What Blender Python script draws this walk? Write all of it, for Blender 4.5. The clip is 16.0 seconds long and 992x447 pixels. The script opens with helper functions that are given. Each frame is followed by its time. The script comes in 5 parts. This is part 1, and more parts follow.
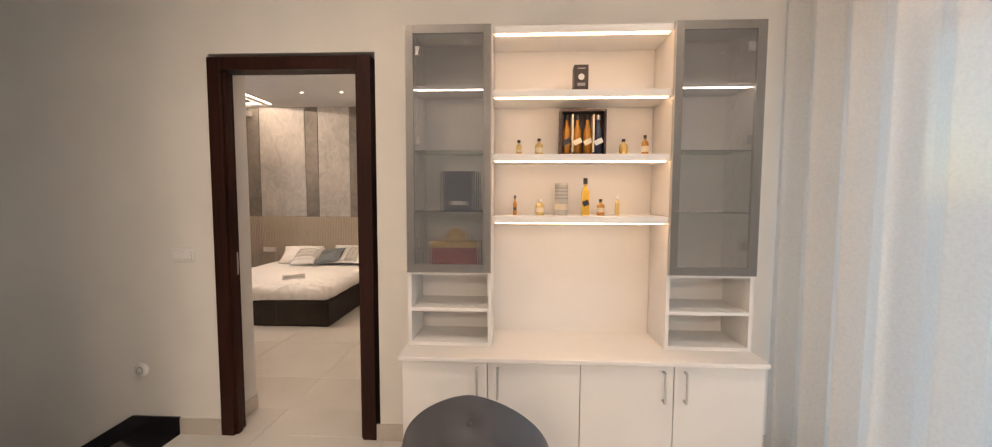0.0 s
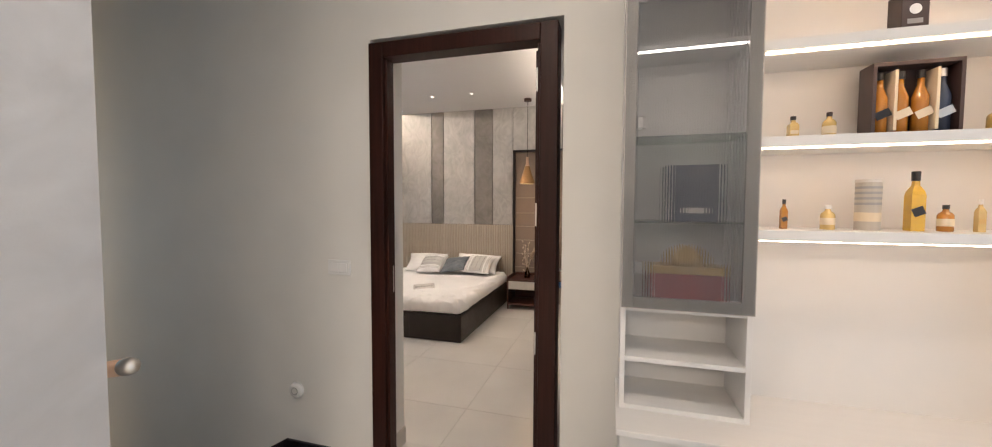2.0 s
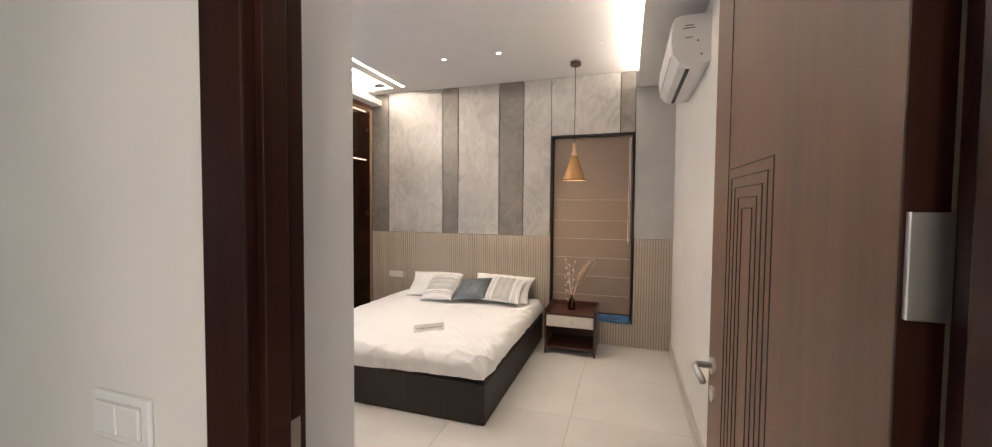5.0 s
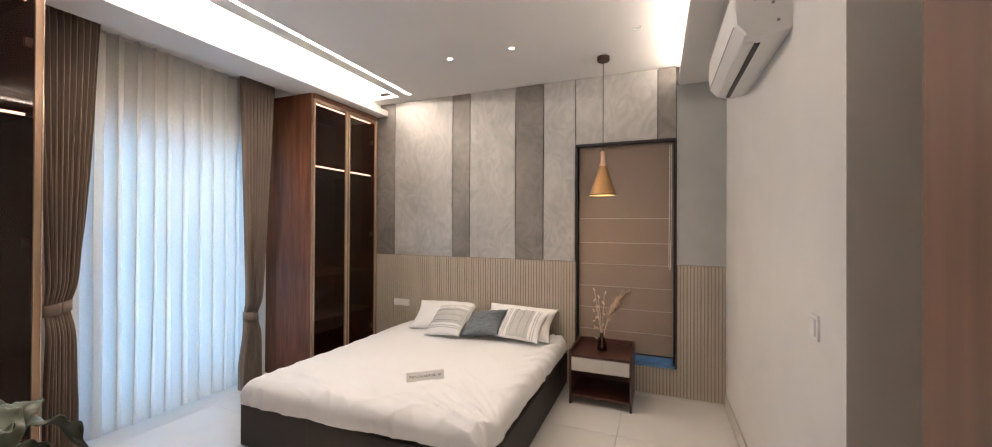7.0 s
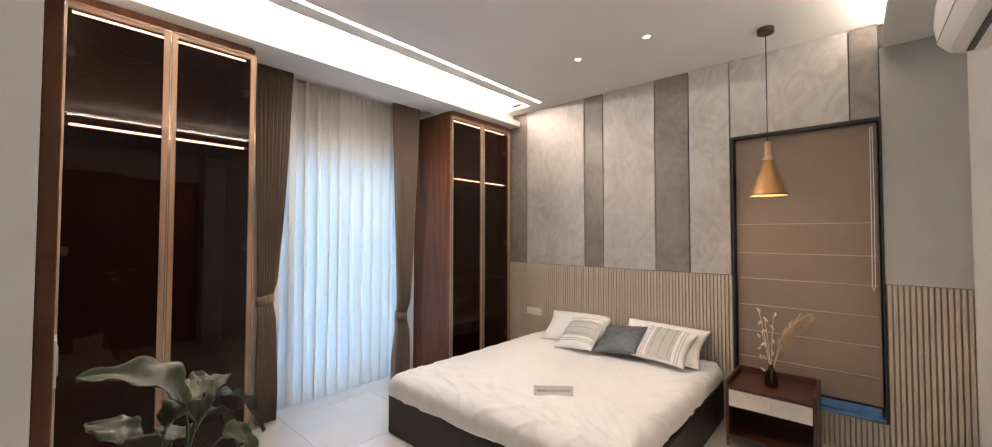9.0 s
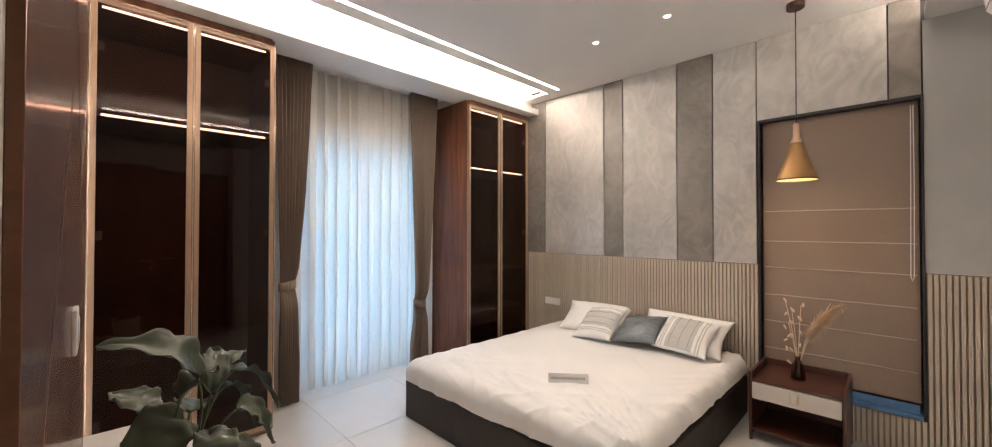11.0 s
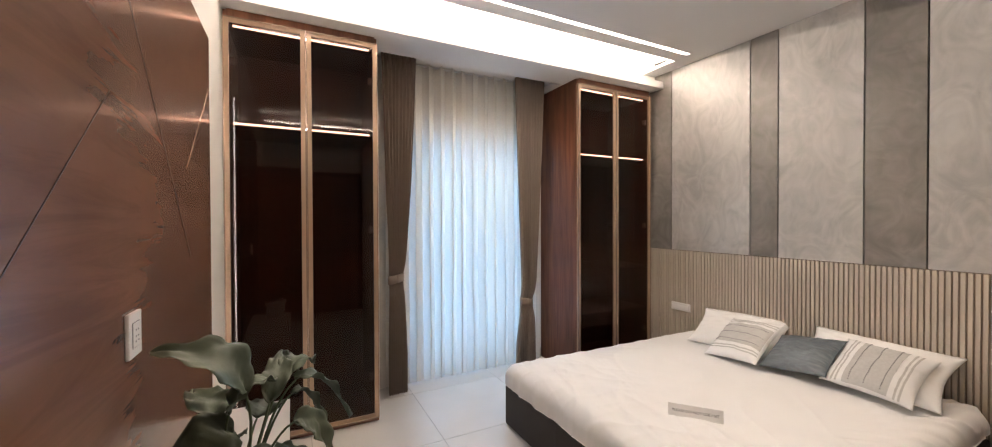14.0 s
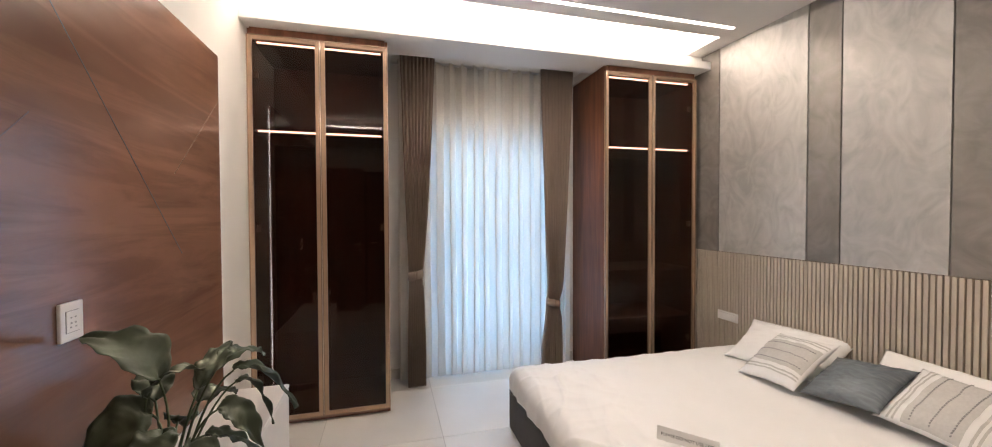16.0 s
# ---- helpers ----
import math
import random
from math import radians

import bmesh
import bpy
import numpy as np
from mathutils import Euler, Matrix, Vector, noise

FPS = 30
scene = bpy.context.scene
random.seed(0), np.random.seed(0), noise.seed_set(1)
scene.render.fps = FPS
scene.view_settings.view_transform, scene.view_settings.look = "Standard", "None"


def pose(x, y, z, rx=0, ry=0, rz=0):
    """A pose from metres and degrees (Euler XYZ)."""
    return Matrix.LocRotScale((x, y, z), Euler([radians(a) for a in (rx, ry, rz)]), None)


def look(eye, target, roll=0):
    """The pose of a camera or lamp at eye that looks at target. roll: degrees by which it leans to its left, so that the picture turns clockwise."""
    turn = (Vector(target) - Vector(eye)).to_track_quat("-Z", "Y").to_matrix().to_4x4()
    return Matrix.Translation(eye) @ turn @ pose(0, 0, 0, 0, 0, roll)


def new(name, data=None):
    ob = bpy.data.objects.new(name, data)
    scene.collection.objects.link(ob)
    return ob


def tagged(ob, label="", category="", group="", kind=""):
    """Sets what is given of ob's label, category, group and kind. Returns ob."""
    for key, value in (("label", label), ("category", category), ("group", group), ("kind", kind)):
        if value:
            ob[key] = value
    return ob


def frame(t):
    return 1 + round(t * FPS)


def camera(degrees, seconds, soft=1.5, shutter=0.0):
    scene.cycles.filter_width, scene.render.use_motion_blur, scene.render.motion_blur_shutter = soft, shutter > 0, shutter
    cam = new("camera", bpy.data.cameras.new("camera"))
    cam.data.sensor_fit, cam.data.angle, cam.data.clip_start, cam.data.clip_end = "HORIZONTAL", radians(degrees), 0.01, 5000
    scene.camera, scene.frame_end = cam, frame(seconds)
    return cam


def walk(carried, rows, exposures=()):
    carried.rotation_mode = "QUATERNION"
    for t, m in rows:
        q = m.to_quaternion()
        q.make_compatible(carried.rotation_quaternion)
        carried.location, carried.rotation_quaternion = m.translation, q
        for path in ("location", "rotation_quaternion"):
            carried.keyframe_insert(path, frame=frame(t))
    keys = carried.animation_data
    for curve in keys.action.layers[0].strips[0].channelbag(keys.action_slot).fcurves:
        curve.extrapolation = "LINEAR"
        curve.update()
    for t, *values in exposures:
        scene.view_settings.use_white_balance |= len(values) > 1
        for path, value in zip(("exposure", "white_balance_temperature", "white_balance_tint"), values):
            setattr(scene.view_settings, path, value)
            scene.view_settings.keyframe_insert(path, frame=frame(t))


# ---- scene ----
cam = camera(102.5, 16.0, soft=1.1)
PATH = [
    (0, (-0.071, 1.019, 1.457), (-0.165, 3.013, 1.328), 0.2),
    (0.5, (-0.185, 1.092, 1.45), (-0.342, 3.082, 1.324), 0.3),
    (1, (-0.346, 1.17, 1.456), (-0.63, 3.146, 1.334), 0.2),
    (1.5, (-0.491, 1.313, 1.427), (-0.947, 3.257, 1.318), 0.2),
    (2, (-0.651, 1.497, 1.448), (-1.214, 3.414, 1.353), 0.2),
    (2.5, (-0.816, 1.651, 1.445), (-1.416, 3.556, 1.353), 0.2),
    (3, (-0.942, 1.859, 1.413), (-1.539, 3.766, 1.32), 0.3),
    (3.5, (-1.05, 2.156, 1.41), (-1.645, 4.064, 1.319), 0.2),
    (4, (-1.182, 2.402, 1.417), (-1.777, 4.31, 1.331), 0.1),
    (4.2, (-1.24, 2.497, 1.431), (-1.83, 4.406, 1.347), 0.3),
    (6.3, (-1.32, 3.325, 1.475), (-2.023, 5.197, 1.432), 0.4),
    (6.5, (-1.344, 3.361, 1.482), (-2.052, 5.231, 1.465), 0.4),
    (7, (-1.364, 3.475, 1.477), (-2.115, 5.329, 1.489), 0.3),
    (7.5, (-1.366, 3.56, 1.492), (-2.232, 5.362, 1.528), 0.2),
    (8, (-1.365, 3.599, 1.487), (-2.414, 5.301, 1.539), 0.2),
    (8.5, (-1.364, 3.604, 1.471), (-2.568, 5.2, 1.527), 0.2),
    (9, (-1.357, 3.619, 1.464), (-2.693, 5.107, 1.521), 0.1),
    (11.3, (-1.324, 3.676, 1.416), (-2.746, 5.083, 1.438), 0.1),
    (11.5, (-1.323, 3.679, 1.416), (-2.745, 5.085, 1.433), 0.1),
    (12, (-1.343, 3.691, 1.408), (-2.763, 5.099, 1.408), 0.1),
    (12.5, (-1.412, 3.766, 1.407), (-2.837, 5.169, 1.384), -0.0),
    (13, (-1.476, 3.872, 1.437), (-2.99, 5.178, 1.416), -0.1),
    (13.5, (-1.492, 3.931, 1.459), (-3.136, 5.07, 1.435), -0.3),
    (14, (-1.482, 3.986, 1.446), (-3.263, 4.895, 1.424), -0.2),
    (14.5, (-1.44, 4.103, 1.422), (-3.299, 4.839, 1.4), -0.2),
    (15, (-1.433, 4.217, 1.429), (-3.306, 4.916, 1.372), -0.1),
    (15.5, (-1.45, 4.411, 1.447), (-3.338, 5.067, 1.39), -0.2),
    (16, (-1.352, 4.517, 1.464), (-3.281, 5.043, 1.421), -0.2),
]
EXPOSURES = [(0.0, 0.12, 7750, 19), (1.0, 0.14, 7550, 18), (2.0, 0.15, 6600, 13), (2.5, 0.2, 6250, 11), (3.5, 0.5, 6700, 11), (4.2, 0.5, 6550, 11),
             (6.3, 0.27, 6350, 13), (8.5, 0.27, 6500, 13), (12.0, 0.22, 6550, 13), (16.0, 0.2, 6450, 13)]
walk(cam, [(t, look(eye, target, roll)) for t, eye, target, roll in PATH], EXPOSURES)


# ---- light and sky ----
def world_sky():
    w = bpy.data.worlds.new("sky")
    w.use_nodes = True
    nt = w.node_tree
    sky = nt.nodes.new("ShaderNodeTexSky")
    sky.sky_type, sky.sun_disc = "NISHITA", False
    sky.sun_elevation, sky.sun_rotation = radians(12), radians(200)
    nt.links.new(sky.outputs[0], nt.nodes["Background"].inputs[0])
    nt.nodes["Background"].inputs[1].default_value = 0.12
    scene.world = w


def lamp(name, kind, m, energy, colour, **kw):
    d = bpy.data.lights.new(name, kind)
    d.energy, d.color = energy, colour
    if kind == "AREA":
        d.shape, d.size, d.size_y = "RECTANGLE", kw["sx"], kw["sy"]
    elif kind == "SPOT":
        d.spot_size, d.spot_blend, d.shadow_soft_size = radians(kw["cone"]), 0.7, 0.03
    elif kind == "SUN":
        d.angle = radians(kw["wide"])
    else:
        d.shadow_soft_size = kw.get("soft", 0.03)
    ob = new(name, d)
    ob.matrix_world = m
    return ob


NEUTRAL, WARM, COOL = (1.0, 0.865, 0.73), (1.0, 0.76, 0.52), (0.27, 0.53, 1.0)
world_sky()
lamp("overcast_sun", "SUN", look((-20, 5, 12), (0, 5, 0)), 0.6, (1, 0.97, 0.93), wide=12)
# cove strips of the bedroom ceiling
lamp("cove_lamp", "AREA", look((-4.315, 5.4, 2.915), (-4.285, 5.4, 3.02)), 120, NEUTRAL, sx=3.3, sy=0.03)
lamp("cove_lamp", "AREA", look((-1.13, 5.45, 2.765), (-1.40, 5.45, 2.88)), 7.0, NEUTRAL, sx=3.5, sy=0.03)
lamp("strip_lamp", "AREA", look((-3.83, 5.4, 2.872), (-3.83, 5.4, 0)), 20, NEUTRAL, sx=3.3, sy=0.03)
# sky light in the two windows, and in an assumed, unseen stairwell window
lamp("window_daylight", "AREA", look((-5.22, 5.5, 1.2), (0, 5.5, 1.2)), 44, COOL, sx=1.1, sy=2.1)
lamp("window_daylight", "AREA", look((1.85, 1.4, 1.2), (-3, 1.4, 1.2)), 36, (0.44, 0.69, 1.0), sx=2.6, sy=2.1)
lamp("window_daylight", "AREA", look((-5.12, 2.75, 1.35), (-2, 3.0, 0.9)), 3.5, (0.62, 0.80, 1.0), sx=0.7, sy=1.1)
# ceiling lamps assumed in the lounge, unseen; placed and sized to balance its walls
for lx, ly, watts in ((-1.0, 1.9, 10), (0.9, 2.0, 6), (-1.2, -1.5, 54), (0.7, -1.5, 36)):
    lamp("lounge_fill_lamp", "AREA", look((lx, ly, 2.83), (lx, ly, 0)), watts, (1.0, 0.91, 0.82), sx=0.16 if ly > 0 else 0.9, sy=0.16 if ly > 0 else 0.6)
for lx, ly in ((-2.985, 6.42), (-2.432, 6.42)):
    lamp("downlight_lamp", "SPOT", look((lx, ly, 2.862), (lx, ly, 0)), 20, NEUTRAL, cone=80)
lamp("pendant_bulb", "POINT", pose(-1.781, 6.85, 1.735), 1.7, WARM, soft=0.03)


# ---- materials ----
def node_mat(name, base, rough=0.5, metal=0.0, vary=0.0, grain=(8, 8, 8), bump=0.0, bump_scale=200.0, second=None, spec=0.5, big=1.5, detail=6.0, warp=0.0, coat=0.0, per_piece=0.0):
    m = bpy.data.materials.new(name)
    m.use_nodes = True
    nt, nd = m.node_tree, m.node_tree.nodes
    b = nd["Principled BSDF"]
    b.inputs["Roughness"].default_value, b.inputs["Metallic"].default_value = rough, metal
    b.inputs["Specular IOR Level"].default_value = spec
    b.inputs["Coat Weight"].default_value = coat
    b.inputs["Base Color"].default_value = (*base, 1)
    tc = nd.new("ShaderNodeTexCoord")
    if vary > 0:
        mp = nd.new("ShaderNodeMapping")
        mp.inputs["Scale"].default_value = grain
        nt.links.new(tc.outputs["Object"], mp.inputs["Vector"])
        n1, n2 = nd.new("ShaderNodeTexNoise"), nd.new("ShaderNodeTexNoise")
        n1.inputs["Detail"].default_value, n1.inputs["Scale"].default_value = detail, 1.0
        n1.inputs["Distortion"].default_value = warp
        n2.inputs["Scale"].default_value = big
        nt.links.new(mp.outputs[0], n1.inputs["Vector"])
        nt.links.new(tc.outputs["Object"], n2.inputs["Vector"])
        mix = nd.new("ShaderNodeMath")
        mix.operation = "ADD"
        half = nd.new("ShaderNodeMath")
        half.operation, half.inputs[1].default_value = "MULTIPLY", 0.5
        nt.links.new(n1.outputs["Fac"], mix.inputs[0])
        nt.links.new(n2.outputs["Fac"], mix.inputs[1])
        nt.links.new(mix.outputs[0], half.inputs[0])
        source = half.outputs[0]
        if per_piece > 0:
            info, add = nd.new("ShaderNodeObjectInfo"), nd.new("ShaderNodeMath")
            add.operation, add.inputs[1].default_value = "MULTIPLY_ADD", per_piece
            nt.links.new(info.outputs["Random"], add.inputs[0])
            nt.links.new(source, add.inputs[2])
            source = add.outputs[0]
        ramp = nd.new("ShaderNodeValToRGB")
        low = second or tuple(c * (1 - vary) for c in base)
        high = base if second else tuple(min(1, c * (1 + vary)) for c in base)
        ramp.color_ramp.elements[0].position, ramp.color_ramp.elements[1].position = 0.36, 0.64 + per_piece
        ramp.color_ramp.elements[0].color, ramp.color_ramp.elements[1].color = (*low, 1), (*high, 1)
        nt.links.new(source, ramp.inputs[0])
        nt.links.new(ramp.outputs[0], b.inputs["Base Color"])
        r = nd.new("ShaderNodeMapRange")
        r.inputs["To Min"].default_value, r.inputs["To Max"].default_value = max(0.02, rough * 0.8), min(1, rough * 1.2)
        nt.links.new(n1.outputs["Fac"], r.inputs["Value"])
        nt.links.new(r.outputs[0], b.inputs["Roughness"])
    if bump > 0:
        n3, bp = nd.new("ShaderNodeTexNoise"), nd.new("ShaderNodeBump")
        n3.inputs["Scale"].default_value, n3.inputs["Detail"].default_value = bump_scale, 4
        bp.inputs["Strength"].default_value, bp.inputs["Distance"].default_value = bump, 0.002
        nt.links.new(tc.outputs["Object"], n3.inputs["Vector"])
        nt.links.new(n3.outputs["Fac"], bp.inputs["Height"])
        nt.links.new(bp.outputs[0], b.inputs["Normal"])
    return m


def veins(m, scale, warp, strength):
    """Dark crisp growth lines over a veneer's colour."""
    nt, nd = m.node_tree, m.node_tree.nodes
    b = nd["Principled BSDF"]
    tc, mp, wave, ramp, mul = nd.new("ShaderNodeTexCoord"), nd.new("ShaderNodeMapping"), nd.new("ShaderNodeTexNoise"), nd.new("ShaderNodeValToRGB"), nd.new("ShaderNodeMix")
    mp.inputs["Scale"].default_value, mp.inputs["Rotation"].default_value = scale, (0, 0.28, 0)
    wave.inputs["Scale"].default_value, wave.inputs["Detail"].default_value, wave.inputs["Distortion"].default_value = 1.0, 10, warp
    wave.inputs["Roughness"].default_value = 0.62
    e = ramp.color_ramp.elements
    e[0].position, e[1].position = 0.40, 0.54
    e[0].color, e[1].color = (1 - strength,) * 3 + (1,), (1, 1, 1, 1)
    mul.data_type, mul.blend_type = "RGBA", "MULTIPLY"
    mul.inputs[0].default_value = 1.0
    old = b.inputs["Base Color"].links[0].from_socket
    nt.links.new(tc.outputs["Object"], mp.inputs["Vector"])
    nt.links.new(mp.outputs[0], wave.inputs["Vector"])
    nt.links.new(wave.outputs["Fac"], ramp.inputs[0])
    nt.links.new(old, mul.inputs[6])
    nt.links.new(ramp.outputs[0], mul.inputs[7])
    nt.links.new(mul.outputs[2], b.inputs["Base Color"])
    return m


def glow_mat(name, colour, strength):
    m = bpy.data.materials.new(name)
    m.use_nodes = True
    b = m.node_tree.nodes["Principled BSDF"]
    b.inputs["Base Color"].default_value = (0.9, 0.9, 0.9, 1)
    b.inputs["Emission Color"].default_value = (*colour, 1)
    b.inputs["Emission Strength"].default_value = strength
    return m


def pane_mat(name, tint, gloss_rough=0.03, body=None, body_part=0.0, bend=0.0):
    """Thin glass: tinted see-through, with reflections that grow at grazing angles."""
    m = bpy.data.materials.new(name)
    m.use_nodes = True
    nt, nd = m.node_tree, m.node_tree.nodes
    nd.remove(nd["Principled BSDF"])
    clear, gloss, mix, fr = nd.new("ShaderNodeBsdfTransparent"), nd.new("ShaderNodeBsdfGlossy"), nd.new("ShaderNodeMixShader"), nd.new("ShaderNodeLayerWeight")
    if bend:
        nd.remove(clear)
        clear = nd.new("ShaderNodeBsdfRefraction")
        clear.inputs["Roughness"].default_value, clear.inputs["IOR"].default_value = 0.22, bend
    clear.inputs[0].default_value = (*tint, 1)
    gloss.inputs["Roughness"].default_value = gloss_rough
    fr.inputs[0].default_value = 0.5
    steep, refl = nd.new("ShaderNodeMath"), nd.new("ShaderNodeMath")
    steep.operation, steep.inputs[1].default_value = "POWER", 5.0
    refl.operation, refl.inputs[1].default_value, refl.inputs[2].default_value = "MULTIPLY_ADD", 0.97, 0.03
    nt.links.new(fr.outputs["Facing"], steep.inputs[0])
    nt.links.new(steep.outputs[0], refl.inputs[0])
    nt.links.new(refl.outputs[0], mix.inputs[0])
    nt.links.new(clear.outputs[0], mix.inputs[1])
    nt.links.new(gloss.outputs[0], mix.inputs[2])
    last = mix
    if body:
        dif, mix2 = nd.new("ShaderNodeBsdfDiffuse"), nd.new("ShaderNodeMixShader")
        dif.inputs[0].default_value = (*body, 1)
        mix2.inputs[0].default_value = body_part
        nt.links.new(mix.outputs[0], mix2.inputs[1])
        nt.links.new(dif.outputs[0], mix2.inputs[2])
        last = mix2
    nt.links.new(last.outputs[0], nd["Material Output"].inputs[0])
    return m


def sheer_mat(name, colour, clear_part, through_part):
    """Woven voile: part open weave, part thread that lets light through."""
    m = bpy.data.materials.new(name)
    m.use_nodes = True
    nt, nd = m.node_tree, m.node_tree.nodes
    nd.remove(nd["Principled BSDF"])
    dif, tr, clear = nd.new("ShaderNodeBsdfDiffuse"), nd.new("ShaderNodeBsdfTranslucent"), nd.new("ShaderNodeBsdfTransparent")
    a, b = nd.new("ShaderNodeMixShader"), nd.new("ShaderNodeMixShader")
    tc, nz, rp = nd.new("ShaderNodeTexCoord"), nd.new("ShaderNodeTexNoise"), nd.new("ShaderNodeMapRange")
    nz.inputs["Scale"].default_value = 90
    nt.links.new(tc.outputs["Object"], nz.inputs["Vector"])
    nt.links.new(nz.outputs["Fac"], rp.inputs["Value"])
    rp.inputs["To Min"].default_value, rp.inputs["To Max"].default_value = clear_part - 0.08, clear_part + 0.08
    dif.inputs[0].default_value = tr.inputs[0].default_value = (*colour, 1)
    a.inputs[0].default_value = through_part
    nt.links.new(dif.outputs[0], a.inputs[1])
    nt.links.new(tr.outputs[0], a.inputs[2])
    nt.links.new(rp.outputs[0], b.inputs[0])
    nt.links.new(a.outputs[0], b.inputs[1])
    nt.links.new(clear.outputs[0], b.inputs[2])
    nt.links.new(b.outputs[0], nd["Material Output"].inputs[0])
    return m


WALL = node_mat("wall_paint", (0.77, 0.745, 0.70), 0.75, vary=0.03, grain=(3, 3, 3), bump=0.12, bump_scale=260)
CEIL = node_mat("ceiling_paint", (0.80, 0.78, 0.75), 0.85, vary=0.015, grain=(2, 2, 2), bump=0.05, bump_scale=300)
TILE = node_mat("floor_tile", (0.70, 0.675, 0.63), 0.17, vary=0.05, grain=(2.2, 2.2, 2.2), detail=9, warp=0.8, per_piece=0.10)
# mottling is the wall's own; its grey includes shade put into the colour
SHADEDPLASTER = node_mat("shaded_grey_plaster", (0.52, 0.525, 0.54), 0.8, vary=0.10, grain=(4, 4, 4), warp=1.5, bump=0.3, bump_scale=40, big=2.5)
GROUT = node_mat("tile_grout", (0.38, 0.36, 0.33), 0.9, vary=0.1)
SKIRT = node_mat("skirting_tile", (0.55, 0.50, 0.44), 0.35, vary=0.06, grain=(5, 5, 5))
GRANITE = node_mat("black_granite", (0.014, 0.012, 0.014), 0.16, vary=0.6, grain=(120, 120, 120))
DARKWOOD = node_mat("dark_door_wood", (0.031, 0.0095, 0.006), 0.40, vary=0.4, grain=(60, 60, 2.5), bump=0.05, bump_scale=120, spec=0.2)
GROOVESHADE = node_mat("groove_shadow_wood", (0.040, 0.020, 0.014), 0.5, vary=0.2, grain=(26, 26, 1.3))
LEAFWOOD = node_mat("door_veneer", (0.175, 0.094, 0.058), 0.42, vary=0.28, grain=(26, 26, 1.3), warp=0.5)
WALNUT = veins(node_mat("walnut_veneer", (0.27, 0.140, 0.090), 0.20, second=(0.165, 0.083, 0.055), vary=0.4, grain=(0.7, 2.5, 3.4), warp=1.6, detail=5, big=0.9, coat=0.08), (0.8, 4, 7.5), 1.3, 0.22)
ROBEWOOD = veins(node_mat("wardrobe_wood", (0.25, 0.100, 0.050), 0.42, second=(0.120, 0.046, 0.024), vary=0.4, grain=(9, 9, 1.1), warp=1.1, spec=0.35), (26, 26, 1.3), 0.9, 0.28)
ROBEIN = node_mat("wardrobe_lining", (0.16, 0.068, 0.040), 0.5, vary=0.25, grain=(25, 25, 2))
BRONZE = node_mat("bronze_anodised", (0.40, 0.275, 0.19), 0.34, metal=0.6, vary=0.03, grain=(3, 3, 2))
PALEBRONZE = node_mat("pale_bronze", (0.74, 0.56, 0.42), 0.22, metal=0.7, vary=0.03, grain=(3, 3, 2))
SMOKED = pane_mat("smoked_glass", (0.48, 0.36, 0.30), 0.02)
STUCCO = node_mat("silver_stucco", (0.56, 0.545, 0.52), 0.42, metal=0.25, second=(0.37, 0.36, 0.345), vary=0.2, grain=(5, 5, 3.4), warp=3.5, detail=8, bump=0.35, bump_scale=14, big=2.0)
STUCCODK = node_mat("umber_stucco", (0.27, 0.25, 0.23), 0.42, metal=0.25, second=(0.17, 0.155, 0.14), vary=0.2, grain=(5, 5, 5), warp=2.5, detail=8, bump=0.35, bump_scale=16, big=2.5)
GREYPAINT = node_mat("grey_wall_panel", (0.44, 0.44, 0.43), 0.55, vary=0.06, grain=(5, 5, 5), bump=0.1)
SLAT = node_mat("ash_slat", (0.50, 0.44, 0.36), 0.5, vary=0.10, grain=(50, 50, 3), per_piece=0.06)
SLATBACK = node_mat("slat_backing", (0.31, 0.245, 0.18), 0.7, vary=0.1)
BLACK = node_mat("black_trim", (0.02, 0.018, 0.018), 0.4, vary=0.2)
BLIND = node_mat("roman_blind_cloth", (0.265, 0.20, 0.155), 0.85, vary=0.08, grain=(160, 160, 160), bump=0.25, bump_scale=700)
SEAM = node_mat("blind_seam", (0.46, 0.38, 0.31), 0.8, vary=0.05, grain=(90, 90, 90))
BLUEFILM = node_mat("blue_film", (0.07, 0.20, 0.42), 0.3, vary=0.2, grain=(12, 12, 12))
HIDE = node_mat("dark_brown_leatherette", (0.026, 0.018, 0.015), 0.5, spec=0.3, vary=0.2, grain=(9, 9, 9), bump=0.3, bump_scale=500)
SHEET = node_mat("white_cotton", (0.85, 0.845, 0.83), 0.85, vary=0.02, grain=(4, 4, 4), bump=0.15, bump_scale=900)
STRIPEC = node_mat("grey_stripe_weave", (0.55, 0.54, 0.515), 0.9, vary=0.08, grain=(80, 80, 80), bump=0.4, bump_scale=600)
DOTC = node_mat("dark_stitch", (0.26, 0.26, 0.255), 0.9, vary=0.1)
VELVET = node_mat("blue_grey_velvet", (0.165, 0.190, 0.210), 0.42, second=(0.060, 0.075, 0.090), vary=0.3, grain=(9, 34, 9), warp=1.5, bump=0.2, bump_scale=300)
NIGHTWOOD = node_mat("nightstand_wood", (0.098, 0.033, 0.021), 0.30, second=(0.042, 0.014, 0.010), vary=0.4, grain=(3, 24, 24), warp=0.6)
PALELEATHER = node_mat("pale_leather", (0.60, 0.56, 0.51), 0.5, vary=0.05, grain=(10, 10, 10), bump=0.2, bump_scale=400)
BRASS = node_mat("brushed_brass", (0.40, 0.225, 0.095), 0.40, metal=0.7, vary=0.05, grain=(6, 6, 3))
BRASSIN = node_mat("shade_lining", (0.85, 0.62, 0.30), 0.5, metal=0.3, vary=0.05)
PALEWOOD = node_mat("pale_wood_neck", (0.66, 0.43, 0.29), 0.5, vary=0.15, grain=(30, 30, 5))
